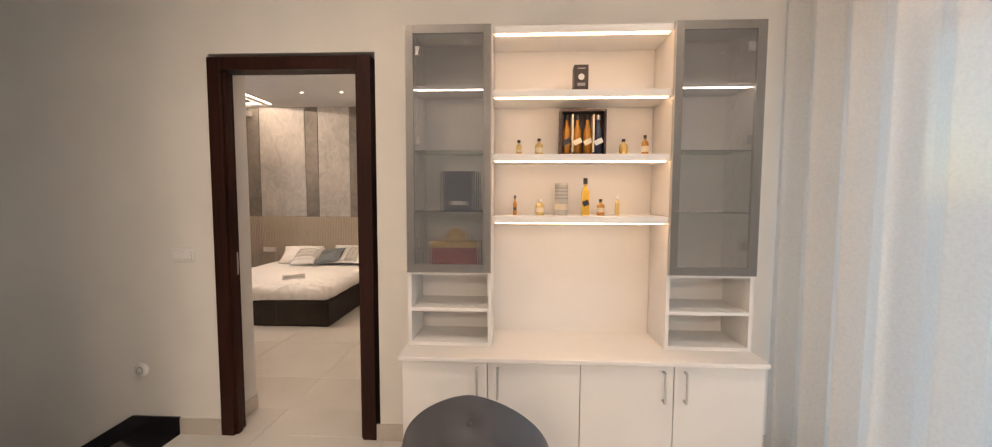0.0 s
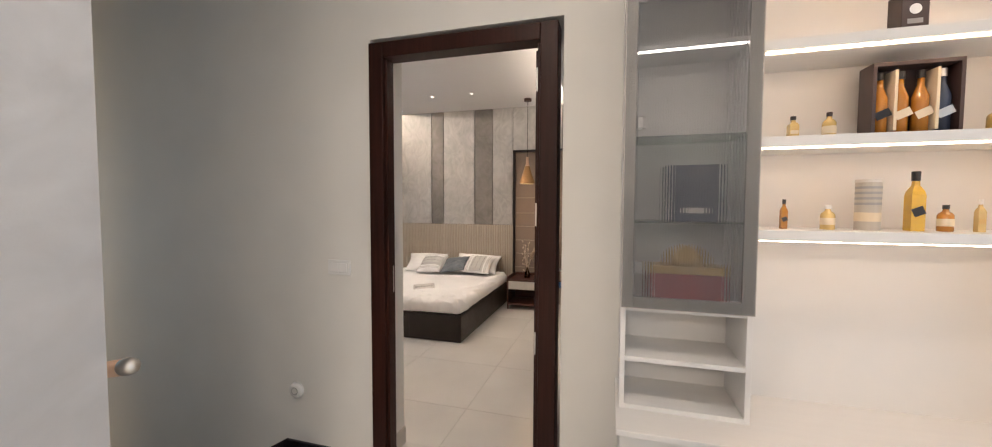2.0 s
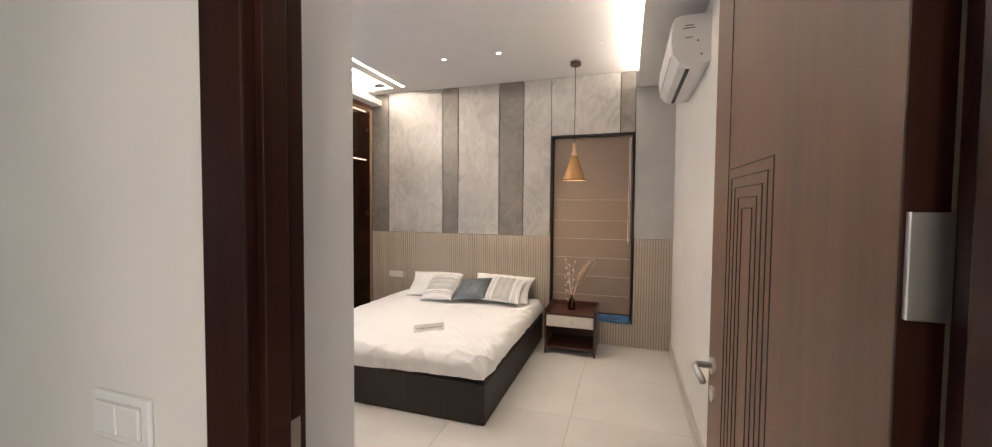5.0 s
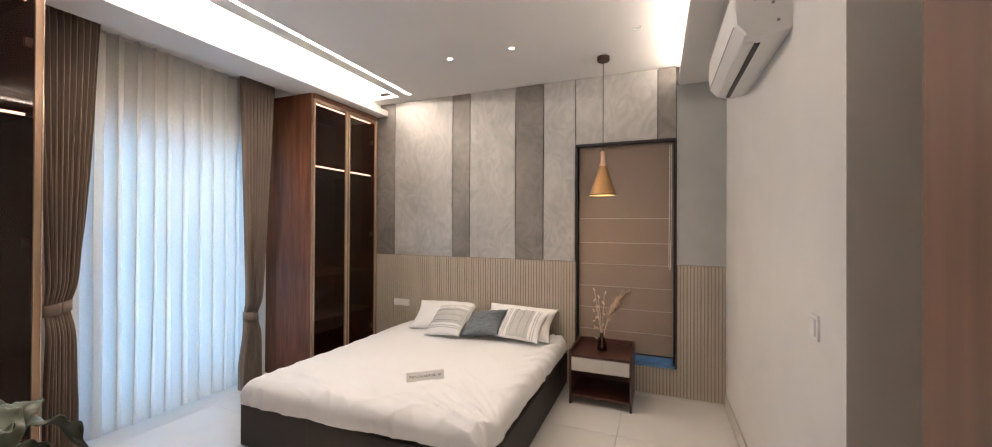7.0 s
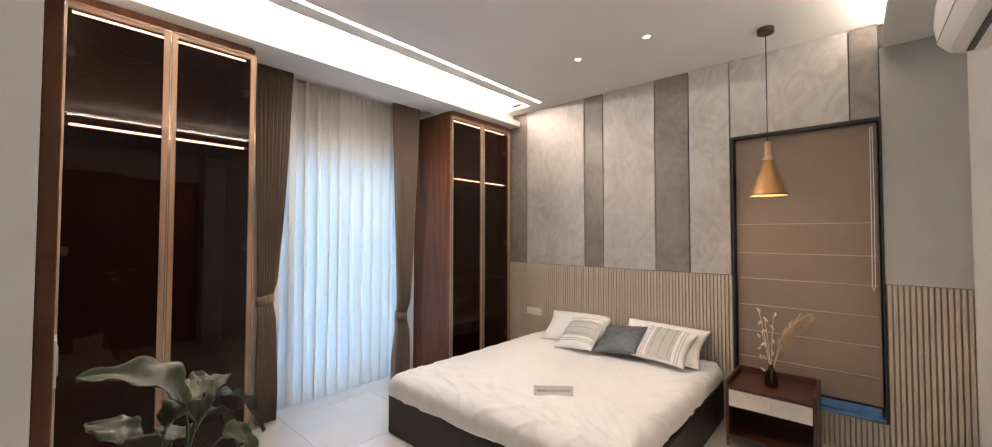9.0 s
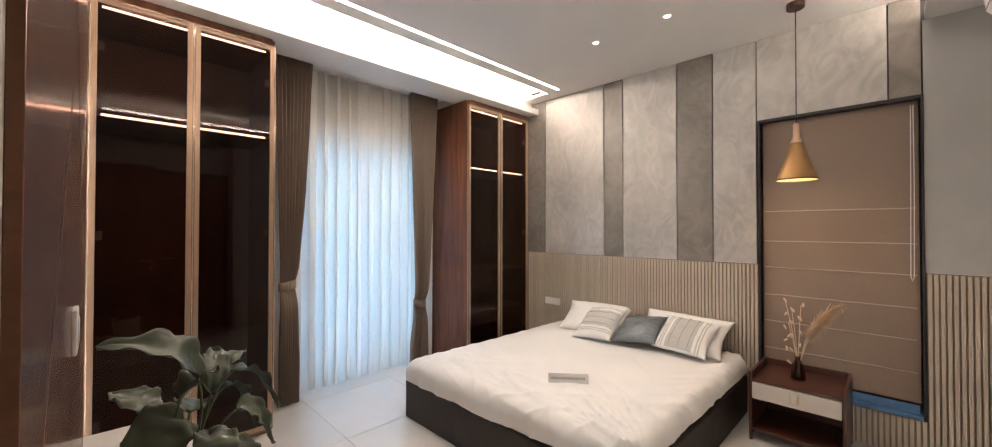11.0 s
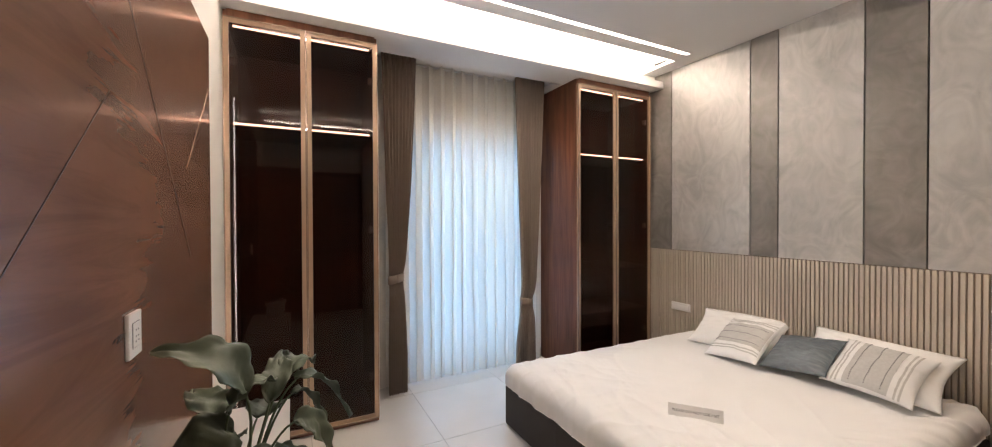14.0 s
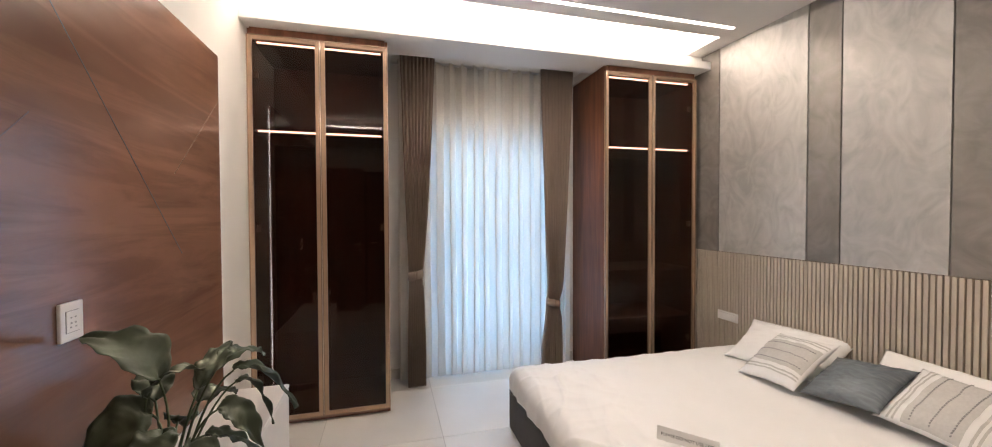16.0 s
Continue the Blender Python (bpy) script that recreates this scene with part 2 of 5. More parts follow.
DARKMETAL = node_mat("bronze_rose", (0.10, 0.06, 0.045), 0.4, metal=0.7, vary=0.1)
VASEGLASS = pane_mat("vase_glass", (0.62, 0.56, 0.51), 0.02)
PLUME = node_mat("pampas_plume", (0.66, 0.49, 0.34), 0.95, vary=0.25, grain=(40, 40, 40))
PAMPAS = node_mat("dried_pampas", (0.68, 0.54, 0.41), 0.9, vary=0.2, grain=(40, 40, 40))
DRAPE = node_mat("taupe_drape", (0.27, 0.21, 0.165), 0.8, vary=0.10, grain=(120, 120, 6), bump=0.2, bump_scale=600)
SHEER = sheer_mat("voile", (0.93, 0.885, 0.80), 0.20, 0.27)
SHEERB = sheer_mat("lounge_voile", (0.88, 0.86, 0.83), 0.24, 0.42)
PLASTIC = node_mat("white_plastic", (0.80, 0.79, 0.77), 0.32, vary=0.02)
GREYPRINT = node_mat("grey_print", (0.30, 0.30, 0.30), 0.5, vary=0.1)
PALEGREY = node_mat("pale_grey_plastic", (0.62, 0.61, 0.59), 0.4, vary=0.02)
STEEL = node_mat("brushed_steel", (0.66, 0.64, 0.61), 0.36, metal=1.0, vary=0.06, grain=(60, 60, 4))
LAMINATE = node_mat("white_laminate", (0.79, 0.765, 0.735), 0.38, vary=0.02, grain=(5, 40, 5))
GREYALU = node_mat("champagne_aluminium", (0.45, 0.42, 0.385), 0.38, metal=0.6, vary=0.04, grain=(50, 50, 3))
FLUTED = pane_mat("fluted_glass", (0.60, 0.60, 0.60), 0.16, (0.27, 0.27, 0.275), 0.30, 1.20)
CLEAR = pane_mat("clear_glass", (0.84, 0.90, 0.88), 0.01)
GREYHIDE = node_mat("grey_leatherette", (0.072, 0.074, 0.088), 0.42, vary=0.12, grain=(9, 9, 9), bump=0.25, bump_scale=450)
AMBER = node_mat("amber_liquor", (0.46, 0.19, 0.03), 0.10, vary=0.12, grain=(9, 9, 9), coat=0.6)
PALELIQ = node_mat("pale_liquor", (0.62, 0.44, 0.17), 0.10, vary=0.1, grain=(9, 9, 9), coat=0.6)
YELLOWLIQ = node_mat("yellow_liquor", (0.66, 0.40, 0.04), 0.10, vary=0.1, grain=(9, 9, 9), coat=0.6)
DARKBOX = node_mat("dark_carton", (0.050, 0.030, 0.028), 0.45, vary=0.2)
CREAM = node_mat("cream_label", (0.70, 0.60, 0.44), 0.6, vary=0.08)
GREYTUBE = node_mat("grey_tube_carton", (0.46, 0.42, 0.37), 0.5, vary=0.08)
NAVYBOX = node_mat("navy_carton", (0.03, 0.045, 0.085), 0.4, vary=0.15)
REDBOX = node_mat("red_carton", (0.32, 0.03, 0.035), 0.45, vary=0.15)
GOLDPAPER = node_mat("gold_paper", (0.60, 0.38, 0.12), 0.4, metal=0.4, vary=0.1)
LEAF = node_mat("peace_lily_leaf", (0.088, 0.105, 0.066), 0.46, second=(0.040, 0.052, 0.030), vary=0.3, grain=(9, 9, 9), bump=0.3, bump_scale=70, spec=0.35)
STEM = node_mat("green_stem", (0.06, 0.085, 0.035), 0.5, vary=0.2, grain=(20, 20, 20))
SOIL = node_mat("potting_soil", (0.035, 0.025, 0.018), 0.95, vary=0.4, grain=(60, 60, 60), bump=0.8, bump_scale=120)
WINFRAME = node_mat("dark_window_frame", (0.05, 0.05, 0.055), 0.4, metal=0.4, vary=0.1)
EARTH = node_mat("outside_ground", (0.20, 0.19, 0.17), 0.9, vary=0.2, grain=(0.2, 0.2, 0.2))
LED = glow_mat("led_white", NEUTRAL, 14.0)
LEDROBE = glow_mat("led_wardrobe", (1.0, 0.92, 0.86), 13.0)
PUCK = glow_mat("puck_glow", (1.0, 0.70, 0.45), 12.0)
LEDWARM = glow_mat("led_warm", (1.0, 0.68, 0.43), 12.0)
SPOTGLOW = glow_mat("downlight_glow", NEUTRAL, 10.0)
BULB = glow_mat("bulb_glow", (1.0, 0.62, 0.28), 12.0)


# ---- mesh helpers ----
def part(name, bm, material, parent=None, label="", smooth=False):
    me = bpy.data.meshes.new(name)
    bm.to_mesh(me)
    bm.free()
    for mt in material if isinstance(material, (list, tuple)) else (material,):
        me.materials.append(mt)
    if smooth:
        me.polygons.foreach_set("use_smooth", [True] * len(me.polygons))
    ob = new(name, me)
    ob.parent = parent
    return tagged(ob, label)


def thing(name, place, label, category, group=""):
    ob = new(name)
    ob.empty_display_size = 0.1
    ob.location = place
    return tagged(ob, label, category, group)


def local(ob, parent):
    """Keeps world coordinates of a mesh made in world space under an Empty that stands elsewhere."""
    if ob.parent is parent:
        ob.matrix_parent_inverse = Matrix.Translation(parent.location).inverted()
    return ob


def add_box(bm, x0, x1, y0, y1, z0, z1, bevel=0.0, m=None):
    vs = [bm.verts.new((x, y, z)) for x in (x0, x1) for y in (y0, y1) for z in (z0, z1)]
    if m is not None:
        for v in vs:
            v.co = m @ v.co
    fs = [bm.faces.new([vs[i] for i in q]) for q in ((0, 1, 3, 2), (4, 6, 7, 5), (0, 4, 5, 1), (2, 3, 7, 6), (0, 2, 6, 4), (1, 5, 7, 3))]
    if bevel > 0:
        es = list({e for f in fs for e in f.edges})
        bmesh.ops.bevel(bm, geom=es, offset=bevel, segments=2, affect="EDGES", profile=0.5)
    return bm


def box(x0, x1, y0, y1, z0, z1, bevel=0.0):
    return add_box(bmesh.new(), min(x0, x1), max(x0, x1), min(y0, y1), max(y0, y1), min(z0, z1), max(z0, z1), bevel)


def lathe(profile, n=24, m=None):
    """Turned body round z from (radius, z) pairs."""
    bm = bmesh.new()
    rings = []
    for r, z in profile:
        rings.append([bm.verts.new((r * math.cos(2 * math.pi * k / n), r * math.sin(2 * math.pi * k / n), z)) for k in range(n)] if r > 1e-5 else [bm.verts.new((0, 0, z))])
    for a, b in zip(rings, rings[1:]):
        for k in range(n):
            q = [a[k % len(a)], a[(k + 1) % len(a)], b[(k + 1) % len(b)], b[k % len(b)]]
            q = list(dict.fromkeys(q))
            if len(q) > 2:
                bm.faces.new(q)
    if m is not None:
        bm.transform(m)
    return bm


def tube(points, radius, n=8, taper=1.0):
    """A round bar along points."""
    bm = bmesh.new()
    pts = [Vector(p) for p in points]
    rings = []
    for i, p in enumerate(pts):
        d = (pts[min(i + 1, len(pts) - 1)] - pts[max(i - 1, 0)]).normalized()
        side = d.cross(Vector((0.31, 0.17, 0.93)) if abs(d.z) < 0.9 else Vector((1, 0, 0))).normalized()
        up = side.cross(d)
        r = radius * (1 + (taper - 1) * i / (len(pts) - 1))
        rings.append([bm.verts.new(p + r * (math.cos(2 * math.pi * k / n) * side + math.sin(2 * math.pi * k / n) * up)) for k in range(n)])
    for a, b in zip(rings, rings[1:]):
        for k in range(n):
            bm.faces.new((a[k], a[(k + 1) % n], b[(k + 1) % n], b[k]))
    bm.faces.new(rings[0][::-1])
    bm.faces.new(rings[-1])
    return bm


def sheet(f, nu, nv, thick=0.0):
    """A surface from f(u, v), u and v from 0 to 1; thick gives it a back."""
    bm = bmesh.new()
    vs = [[bm.verts.new(f(i / nu, j / nv)) for j in range(nv + 1)] for i in range(nu + 1)]
    for i in range(nu):
        for j in range(nv):
            bm.faces.new((vs[i][j], vs[i + 1][j], vs[i + 1][j + 1], vs[i][j + 1]))
    if thick > 0:
        bm.normal_update()
        bmesh.ops.solidify(bm, geom=bm.faces[:], thickness=thick)
    return bm


def structure(name, bm, material, label):
    return tagged(part(name, bm, material), label, kind="structure")


# ---- shell ----
LX0, LX1, LY0, WY = -4.2, 1.6, -3.2, 3.295
BX0, BX1, SY, BY = -5.0, -0.83, 3.61, 7.27
CZ = 2.88


def shell():
    # wall between lounge and bedroom, with the doorway
    bm = bmesh.new()
    add_box(bm, BX0 - 0.15, -1.85, WY, SY, -1.7, 3.1)
    add_box(bm, -0.87, 1.75, WY, SY, -0.2, 3.1)
    add_box(bm, -1.85, -0.87, WY, SY, 2.28, 3.1)
    structure("wall_middle", bm, WALL, "off-white painted wall with a doorway to the bedroom")
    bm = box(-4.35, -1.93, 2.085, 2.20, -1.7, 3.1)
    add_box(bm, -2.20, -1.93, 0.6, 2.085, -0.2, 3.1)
    structure("wall_stair", bm, SHADEDPLASTER, "pale mottled plaster wall beside the stairs, part of its grey painted-in shade")
    # lounge: window wall, back wall, far side
    bm = bmesh.new()
    add_box(bm, LX1, LX1 + 0.15, 2.9, WY, 0, 3.1)
    add_box(bm, LX1, LX1 + 0.15, LY0, 0.0, 0, 3.1)
    add_box(bm, LX1, LX1 + 0.15, 0.0, 2.9, 2.2, 3.1)
    structure("wall_east", bm, WALL, "off-white painted lounge wall with a tall window")
    structure("wall_south", box(LX0, LX1, LY0 - 0.15, LY0, 0, 3.1), WALL, "off-white painted lounge wall")
    structure("wall_west", box(LX0 - 0.15, LX0, LY0, 2.085, 0, 3.1), WALL, "off-white painted lounge wall")
    bm = box(BX0 - 0.15, BX0, 2.20, 2.38, -1.7, 3.1)
    add_box(bm, BX0 - 0.15, BX0, 3.12, WY, -1.7, 3.1)
    add_box(bm, BX0 - 0.15, BX0, 2.38, 3.12, -1.7, 0.75)
    add_box(bm, BX0 - 0.15, BX0, 2.38, 3.12, 1.95, 3.1)
    structure("wall_stairwell", bm, WALL, "off-white painted stairwell wall")
    structure("ceiling_lounge", box(BX0 - 0.15, LX1, LY0, WY, CZ, CZ + 0.2), CEIL, "white painted lounge ceiling")
    # bedroom walls
    bm = bmesh.new()
    add_box(bm, BX0 - 0.2, BX0, SY, 4.95, 0, 3.1)
    add_box(bm, BX0 - 0.2, BX0, 6.12, BY + 0.25, 0, 3.1)
    add_box(bm, BX0 - 0.2, BX0, 4.95, 6.12, 2.2, 3.1)
    add_box(bm, BX0 - 0.2, BX0, 4.95, 6.12, -0.2, 0.06)
    structure("wall_window", bm, WALL, "off-white painted bedroom wall with a tall window")
    bm = bmesh.new()
    add_box(bm, BX1, BX1 + 0.5, 5.0, BY + 0.25, 0, 3.1)
    add_box(bm, -0.55, -0.4, SY, 5.0, 0, 3.1)
    structure("wall_right", bm, WALL, "off-white painted bedroom wall stepped back behind the door")
    bm = bmesh.new()
    add_box(bm, BX0 - 0.2, -2.075, BY + 0.03, BY + 0.25, 0, 3.1)
    add_box(bm, -1.21, BX1, BY + 0.03, BY + 0.25, 0, 3.1)
    add_box(bm, -2.075, -1.21, BY + 0.03, BY + 0.25, 2.25, 3.1)
    add_box(bm, -2.075, -1.21, BY + 0.03, BY + 0.25, 0, 0.245)
    add_box(bm, -2.075, -1.21, BY + 0.2, BY + 0.25, 0.245, 2.25)
    structure("wall_headboard", bm, BLACK, "wall behind the bed with a deep window niche")
    # bedroom ceiling: flat field, cove trough towards the window, dropped edges
    bm = bmesh.new()
    add_box(bm, -3.985, -0.4, SY, BY + 0.03, CZ, CZ + 0.03)
    add_box(bm, BX0, -3.985, 7.10, BY + 0.03, CZ, CZ + 0.03)
    add_box(bm, BX0, -0.4, SY, BY + 0.03, 3.02, 3.1)
    structure("ceiling", bm, CEIL, "flat white bedroom ceiling with a lit cove")
    bm = box(-4.62, -4.255, SY, BY, 2.735, 2.80)
    add_box(bm, BX0, -4.62, SY, 4.55, 2.735, 2.80)
    add_box(bm, BX0, -4.62, 6.29, BY, 2.735, 2.80)
    add_box(bm, BX0, -4.36, SY, BY, 2.80, 3.02)
    structure("ceiling_drop", bm, CEIL, "white dropped ceiling edge with a curtain pocket above the window")
    bm = box(-1.20, BX1, SY, BY, 2.71, 2.75)
    add_box(bm, -1.09, BX1, SY, BY, 2.75, CZ)
    add_box(bm, BX1, -0.55, SY, 5.0, 2.71, CZ)
    structure("ceiling_drop_right", bm, CEIL, "white dropped ceiling edge with a hidden light strip")
    # ground far outside
    structure("ground", box(-400, 400, -400, 400, -3.4, -3.2), EARTH, "pale bare ground outside the house")


shell()


def skirtings():
    bm = box(-2.117, -1.855, WY - 0.012, WY, 0, 0.10, 0.002)
    add_box(bm, -0.89, -0.63, WY - 0.012, WY, 0, 0.10, 0.002)
    add_box(bm, 1.115, LX1, WY - 0.012, WY, 0, 0.10, 0.002)
    structure("baseboard", bm, SKIRT, "beige tile skirting along the lounge wall")
    bm = box(BX1 - 0.012, BX1, 5.0, BY - 0.03, 0, 0.09, 0.002)
    add_box(bm, BX1, -0.55, 4.988, 5.0, 0, 0.09, 0.002)
    add_box(bm, -1.85, -1.838, 3.40, SY, 0, 0.10, 0.002)
    add_box(bm, BX0, BX0 + 0.012, 4.53, 6.30, 0, 0.09, 0.002)
    structure("baseboard", bm, SKIRT, "beige tile skirting along the bedroom walls")


skirtings()


# ---- doorway ----
def door():
    f = thing("door_frame", (-1.373, 3.29, 0), "dark brown polished wooden door frame in the wall", "door frame")
    y0, y1 = 3.283, 3.39
    for x0, x1 in ((-1.853, -1.772), (-0.974, -0.893)):
        local(part("jamb", box(x0, x1, y0, y1, 0, 2.26, 0.004), DARKWOOD, f), f)
        s0, s1 = (x1, x1 + 0.014) if x0 < -1.5 else (x0 - 0.014, x0)
        local(part("door_stop", box(s0, s1, y0 + 0.02, y1 - 0.045, 0, 2.175, 0.002), DARKWOOD, f), f)
    local(part("lintel", box(-1.772, -0.974, y0 + 0.001, y1, 2.185, 2.26, 0.004), DARKWOOD, f), f)
    local(part("strike_plate", box(-1.7725, -1.770, 3.345, 3.375, 0.98, 1.12), STEEL, f, "steel strike plate"), f)
    for z in (0.13, 0.715, 1.345, 1.985):
        local(part("hinge", box(-1.010, -0.974, 3.385, 3.3925, z, z + 0.11, 0.001), STEEL, f, "steel hinge"), f)
    # leaf, swung into the bedroom
    d = thing("door_leaf", (-1.012, 3.396, 0), "open walnut veneer door, its carved nested grooves drawn as shade-dark strips", "door")
    d.rotation_euler = (0, 0, radians(92.2))
    part("panel", box(0.0, 0.775, -0.038, 0.0, 0.008, 2.175, 0.003), LEAFWOOD, d)
    part("edge_lipping", box(-0.003, 0.0, -0.0385, 0.0005, 0.008, 2.175), DARKWOOD, d, "dark stained hinge edge")
    # thin raised strips; the shade inside the carved grooves is put into their colour
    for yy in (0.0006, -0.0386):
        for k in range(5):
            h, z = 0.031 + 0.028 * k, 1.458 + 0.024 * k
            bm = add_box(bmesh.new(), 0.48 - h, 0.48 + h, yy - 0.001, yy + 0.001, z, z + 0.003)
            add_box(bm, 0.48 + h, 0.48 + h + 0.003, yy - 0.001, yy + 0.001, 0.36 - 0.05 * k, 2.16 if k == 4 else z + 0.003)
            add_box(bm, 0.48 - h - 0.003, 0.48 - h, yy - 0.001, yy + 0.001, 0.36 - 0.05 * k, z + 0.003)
            part("groove", bm, GROOVESHADE, d)
    for yy, s in ((0.0, 1), (-0.038, -1)):
        part("rose", lathe([(0, 0), (0.024, 0), (0.024, 0.008), (0, 0.008)], 16, pose(0.715, yy, 1.02, -90 * s)), STEEL, d, "round steel rose")
        part("handle", tube([(0.715, yy, 1.02), (0.715, yy + 0.045 * s, 1.02), (0.70, yy + 0.052 * s, 1.02), (0.60, yy + 0.052 * s, 1.018)], 0.009), STEEL, d, "steel lever handle", True)
        part("keyhole", lathe([(0, 0), (0.022, 0), (0.022, 0.006), (0, 0.006)], 16, pose(0.715, yy, 0.94, -90 * s)), STEEL, d)


door()


def assumed_recess_door():
    # unseen door, added to darken what the wardrobe glass reflects
    d = thing("door_leaf", (-0.556, 4.56, 0), "closed dark walnut door assumed in the recess, unseen, for the wardrobe glass to reflect", "door")
    part("panel", box(-0.030, 0.0, -0.36, 0.36, 0.008, 2.12, 0.003), LEAFWOOD, d)
    for a, b in ((-0.42, -0.36), (0.36, 0.42)):
        part("jamb", box(-0.045, 0.0, a, b, 0.0, 2.18, 0.004), DARKWOOD, d)
    part("lintel", box(-0.045, 0.0, -0.36, 0.36, 2.12, 2.18, 0.004), DARKWOOD, d)
    part("handle", tube([(-0.03, -0.30, 1.02), (-0.075, -0.30, 1.02), (-0.082, -0.285, 1.02), (-0.082, -0.19, 1.018)], 0.009), STEEL, d, "steel lever handle", True)


assumed_recess_door()


# ---- wall of panels and slats behind the bed ----
def headboard_wall():
    w = tagged(thing("panel_wall", (-2.6, BY, 0), "silver and umber stucco panels with thin black joints", "wall panel"), kind="structure")
    g = 0.0042
    cols = [(-4.55, -4.157, STUCCODK), (-4.157, -3.411, STUCCO), (-3.411, -3.203, STUCCODK), (-3.203, -2.692, STUCCO), (-2.692, -2.402, STUCCODK), (-2.402, -2.09, STUCCO)]
    for x0, x1, mt in cols:
        local(part("panel", box(x0 + g, x1 - g, BY, BY + 0.03, 1.146, CZ - 0.002), mt, w), w)
    local(part("panel", box(-2.09 + g, -1.362 - g, BY, BY + 0.03, 2.252, CZ - 0.002), STUCCO, w), w)
    local(part("panel", box(-1.362 + g, -1.212 - g, BY, BY + 0.03, 2.252, CZ - 0.002), STUCCODK, w), w)
    local(part("panel", box(-1.208, BX1, BY, BY + 0.03, 1.146, 2.71), GREYPAINT, w, "smooth grey panel"), w)
    s = tagged(thing("slat_wall", (-2.6, BY, 0), "beige vertical wooden slats on a brown backing", "slat panel"), kind="structure")
    runs = [(-4.46, -2.083, 0.0, 1.143), (-1.203, BX1 - 0.002, 0.0, 1.143), (-2.083, -1.203, 0.0, 0.236)]
    made = {}
    for x0, x1, z0, z1 in runs:
        local(part("backing", box(x0, x1, BY + 0.008, BY + 0.03, z0, z1), SLATBACK, s), s)
        n = round((x1 - x0) / 0.0272)
        for k in range(n):
            key = z1
            x = x0 + (k + 0.5) * (x1 - x0) / n
            if key not in made:
                made[key] = part("slat", box(-0.0094, 0.0094, -0.006, 0.008, z0, z1, 0.0015), SLAT, s)
                ob = made[key]
            else:
                ob = new("slat", made[key].data)
                ob.parent = s
            ob.location = (x + 2.6, 0, 0)
    # niche with its lining, blind and sill
    n = tagged(thing("window_niche", (-1.64, BY, 0.245), "window niche lined with black trim", "window"), kind="structure")
    x0, x1, z0, z1 = -2.08, -1.207, 0.243, 2.252
    for nm, a in (("trim", (x0, x0 + 0.013, BY - 0.014, BY + 0.2, z0, z1)), ("trim", (x1 - 0.013, x1, BY - 0.014, BY + 0.2, z0, z1)), ("trim", (x0 + 0.013, x1 - 0.013, BY - 0.014, BY + 0.2, z1 - 0.024, z1))):
        local(part(nm, box(*a, 0.002), BLACK, n), n)
    local(part("sill", box(x0 + 0.013, x1 - 0.013, BY - 0.016, BY + 0.2, z0, z0 + 0.022, 0.002), BLUEFILM, n, "sill covered with blue film"), n)
    local(part("sill_film", box(x0 + 0.03, x1 - 0.03, BY + 0.030, BY + 0.034, z0 + 0.022, z0 + 0.075), BLUEFILM, n, "blue protective film"), n)
    b = thing("roman_blind", (-1.64, BY + 0.05, 2.2), "brown cloth roman blind let down in the niche", "blind")
    cuts = [2.228, 1.55, 1.325, 1.127, 0.92, 0.72, 0.515, 0.33]
    for k, (top, low) in enumerate(zip(cuts, cuts[1:])):
        bm = sheet(lambda u, v, t=top, l=low: (x0 + 0.022 + u * (x1 - x0 - 0.044), BY + 0.040 - 0.0006 * math.sin(math.pi * v) * (0.4 + 0.6 * noise.noise((u * 3, t, 0))), l + v * (t - l)), 16, 5, 0.004)
        local(part("fold", bm, BLIND, b), b)
        if k < 6:
            local(part("rod_seam", tube([(x0 + 0.03 + 0.0505 * i, BY + 0.0385, low + 0.003 * noise.noise((i * 0.7, low * 9, 2))) for i in range(17)], 0.0042, 6), SEAM, b), b)
    local(part("pull_cord", tube([(x1 - 0.045, BY + 0.02, 2.2), (x1 - 0.043, BY + 0.022, 1.7), (x1 - 0.047, BY + 0.02, 1.12), (x1 - 0.055, BY + 0.02, 1.09), (x1 - 0.062, BY + 0.02, 1.12), (x1 - 0.058, BY + 0.024, 1.7), (x1 - 0.056, BY + 0.02, 2.2)], 0.0028, 6), PLASTIC, b, "white cord loop"), b)


headboard_wall()


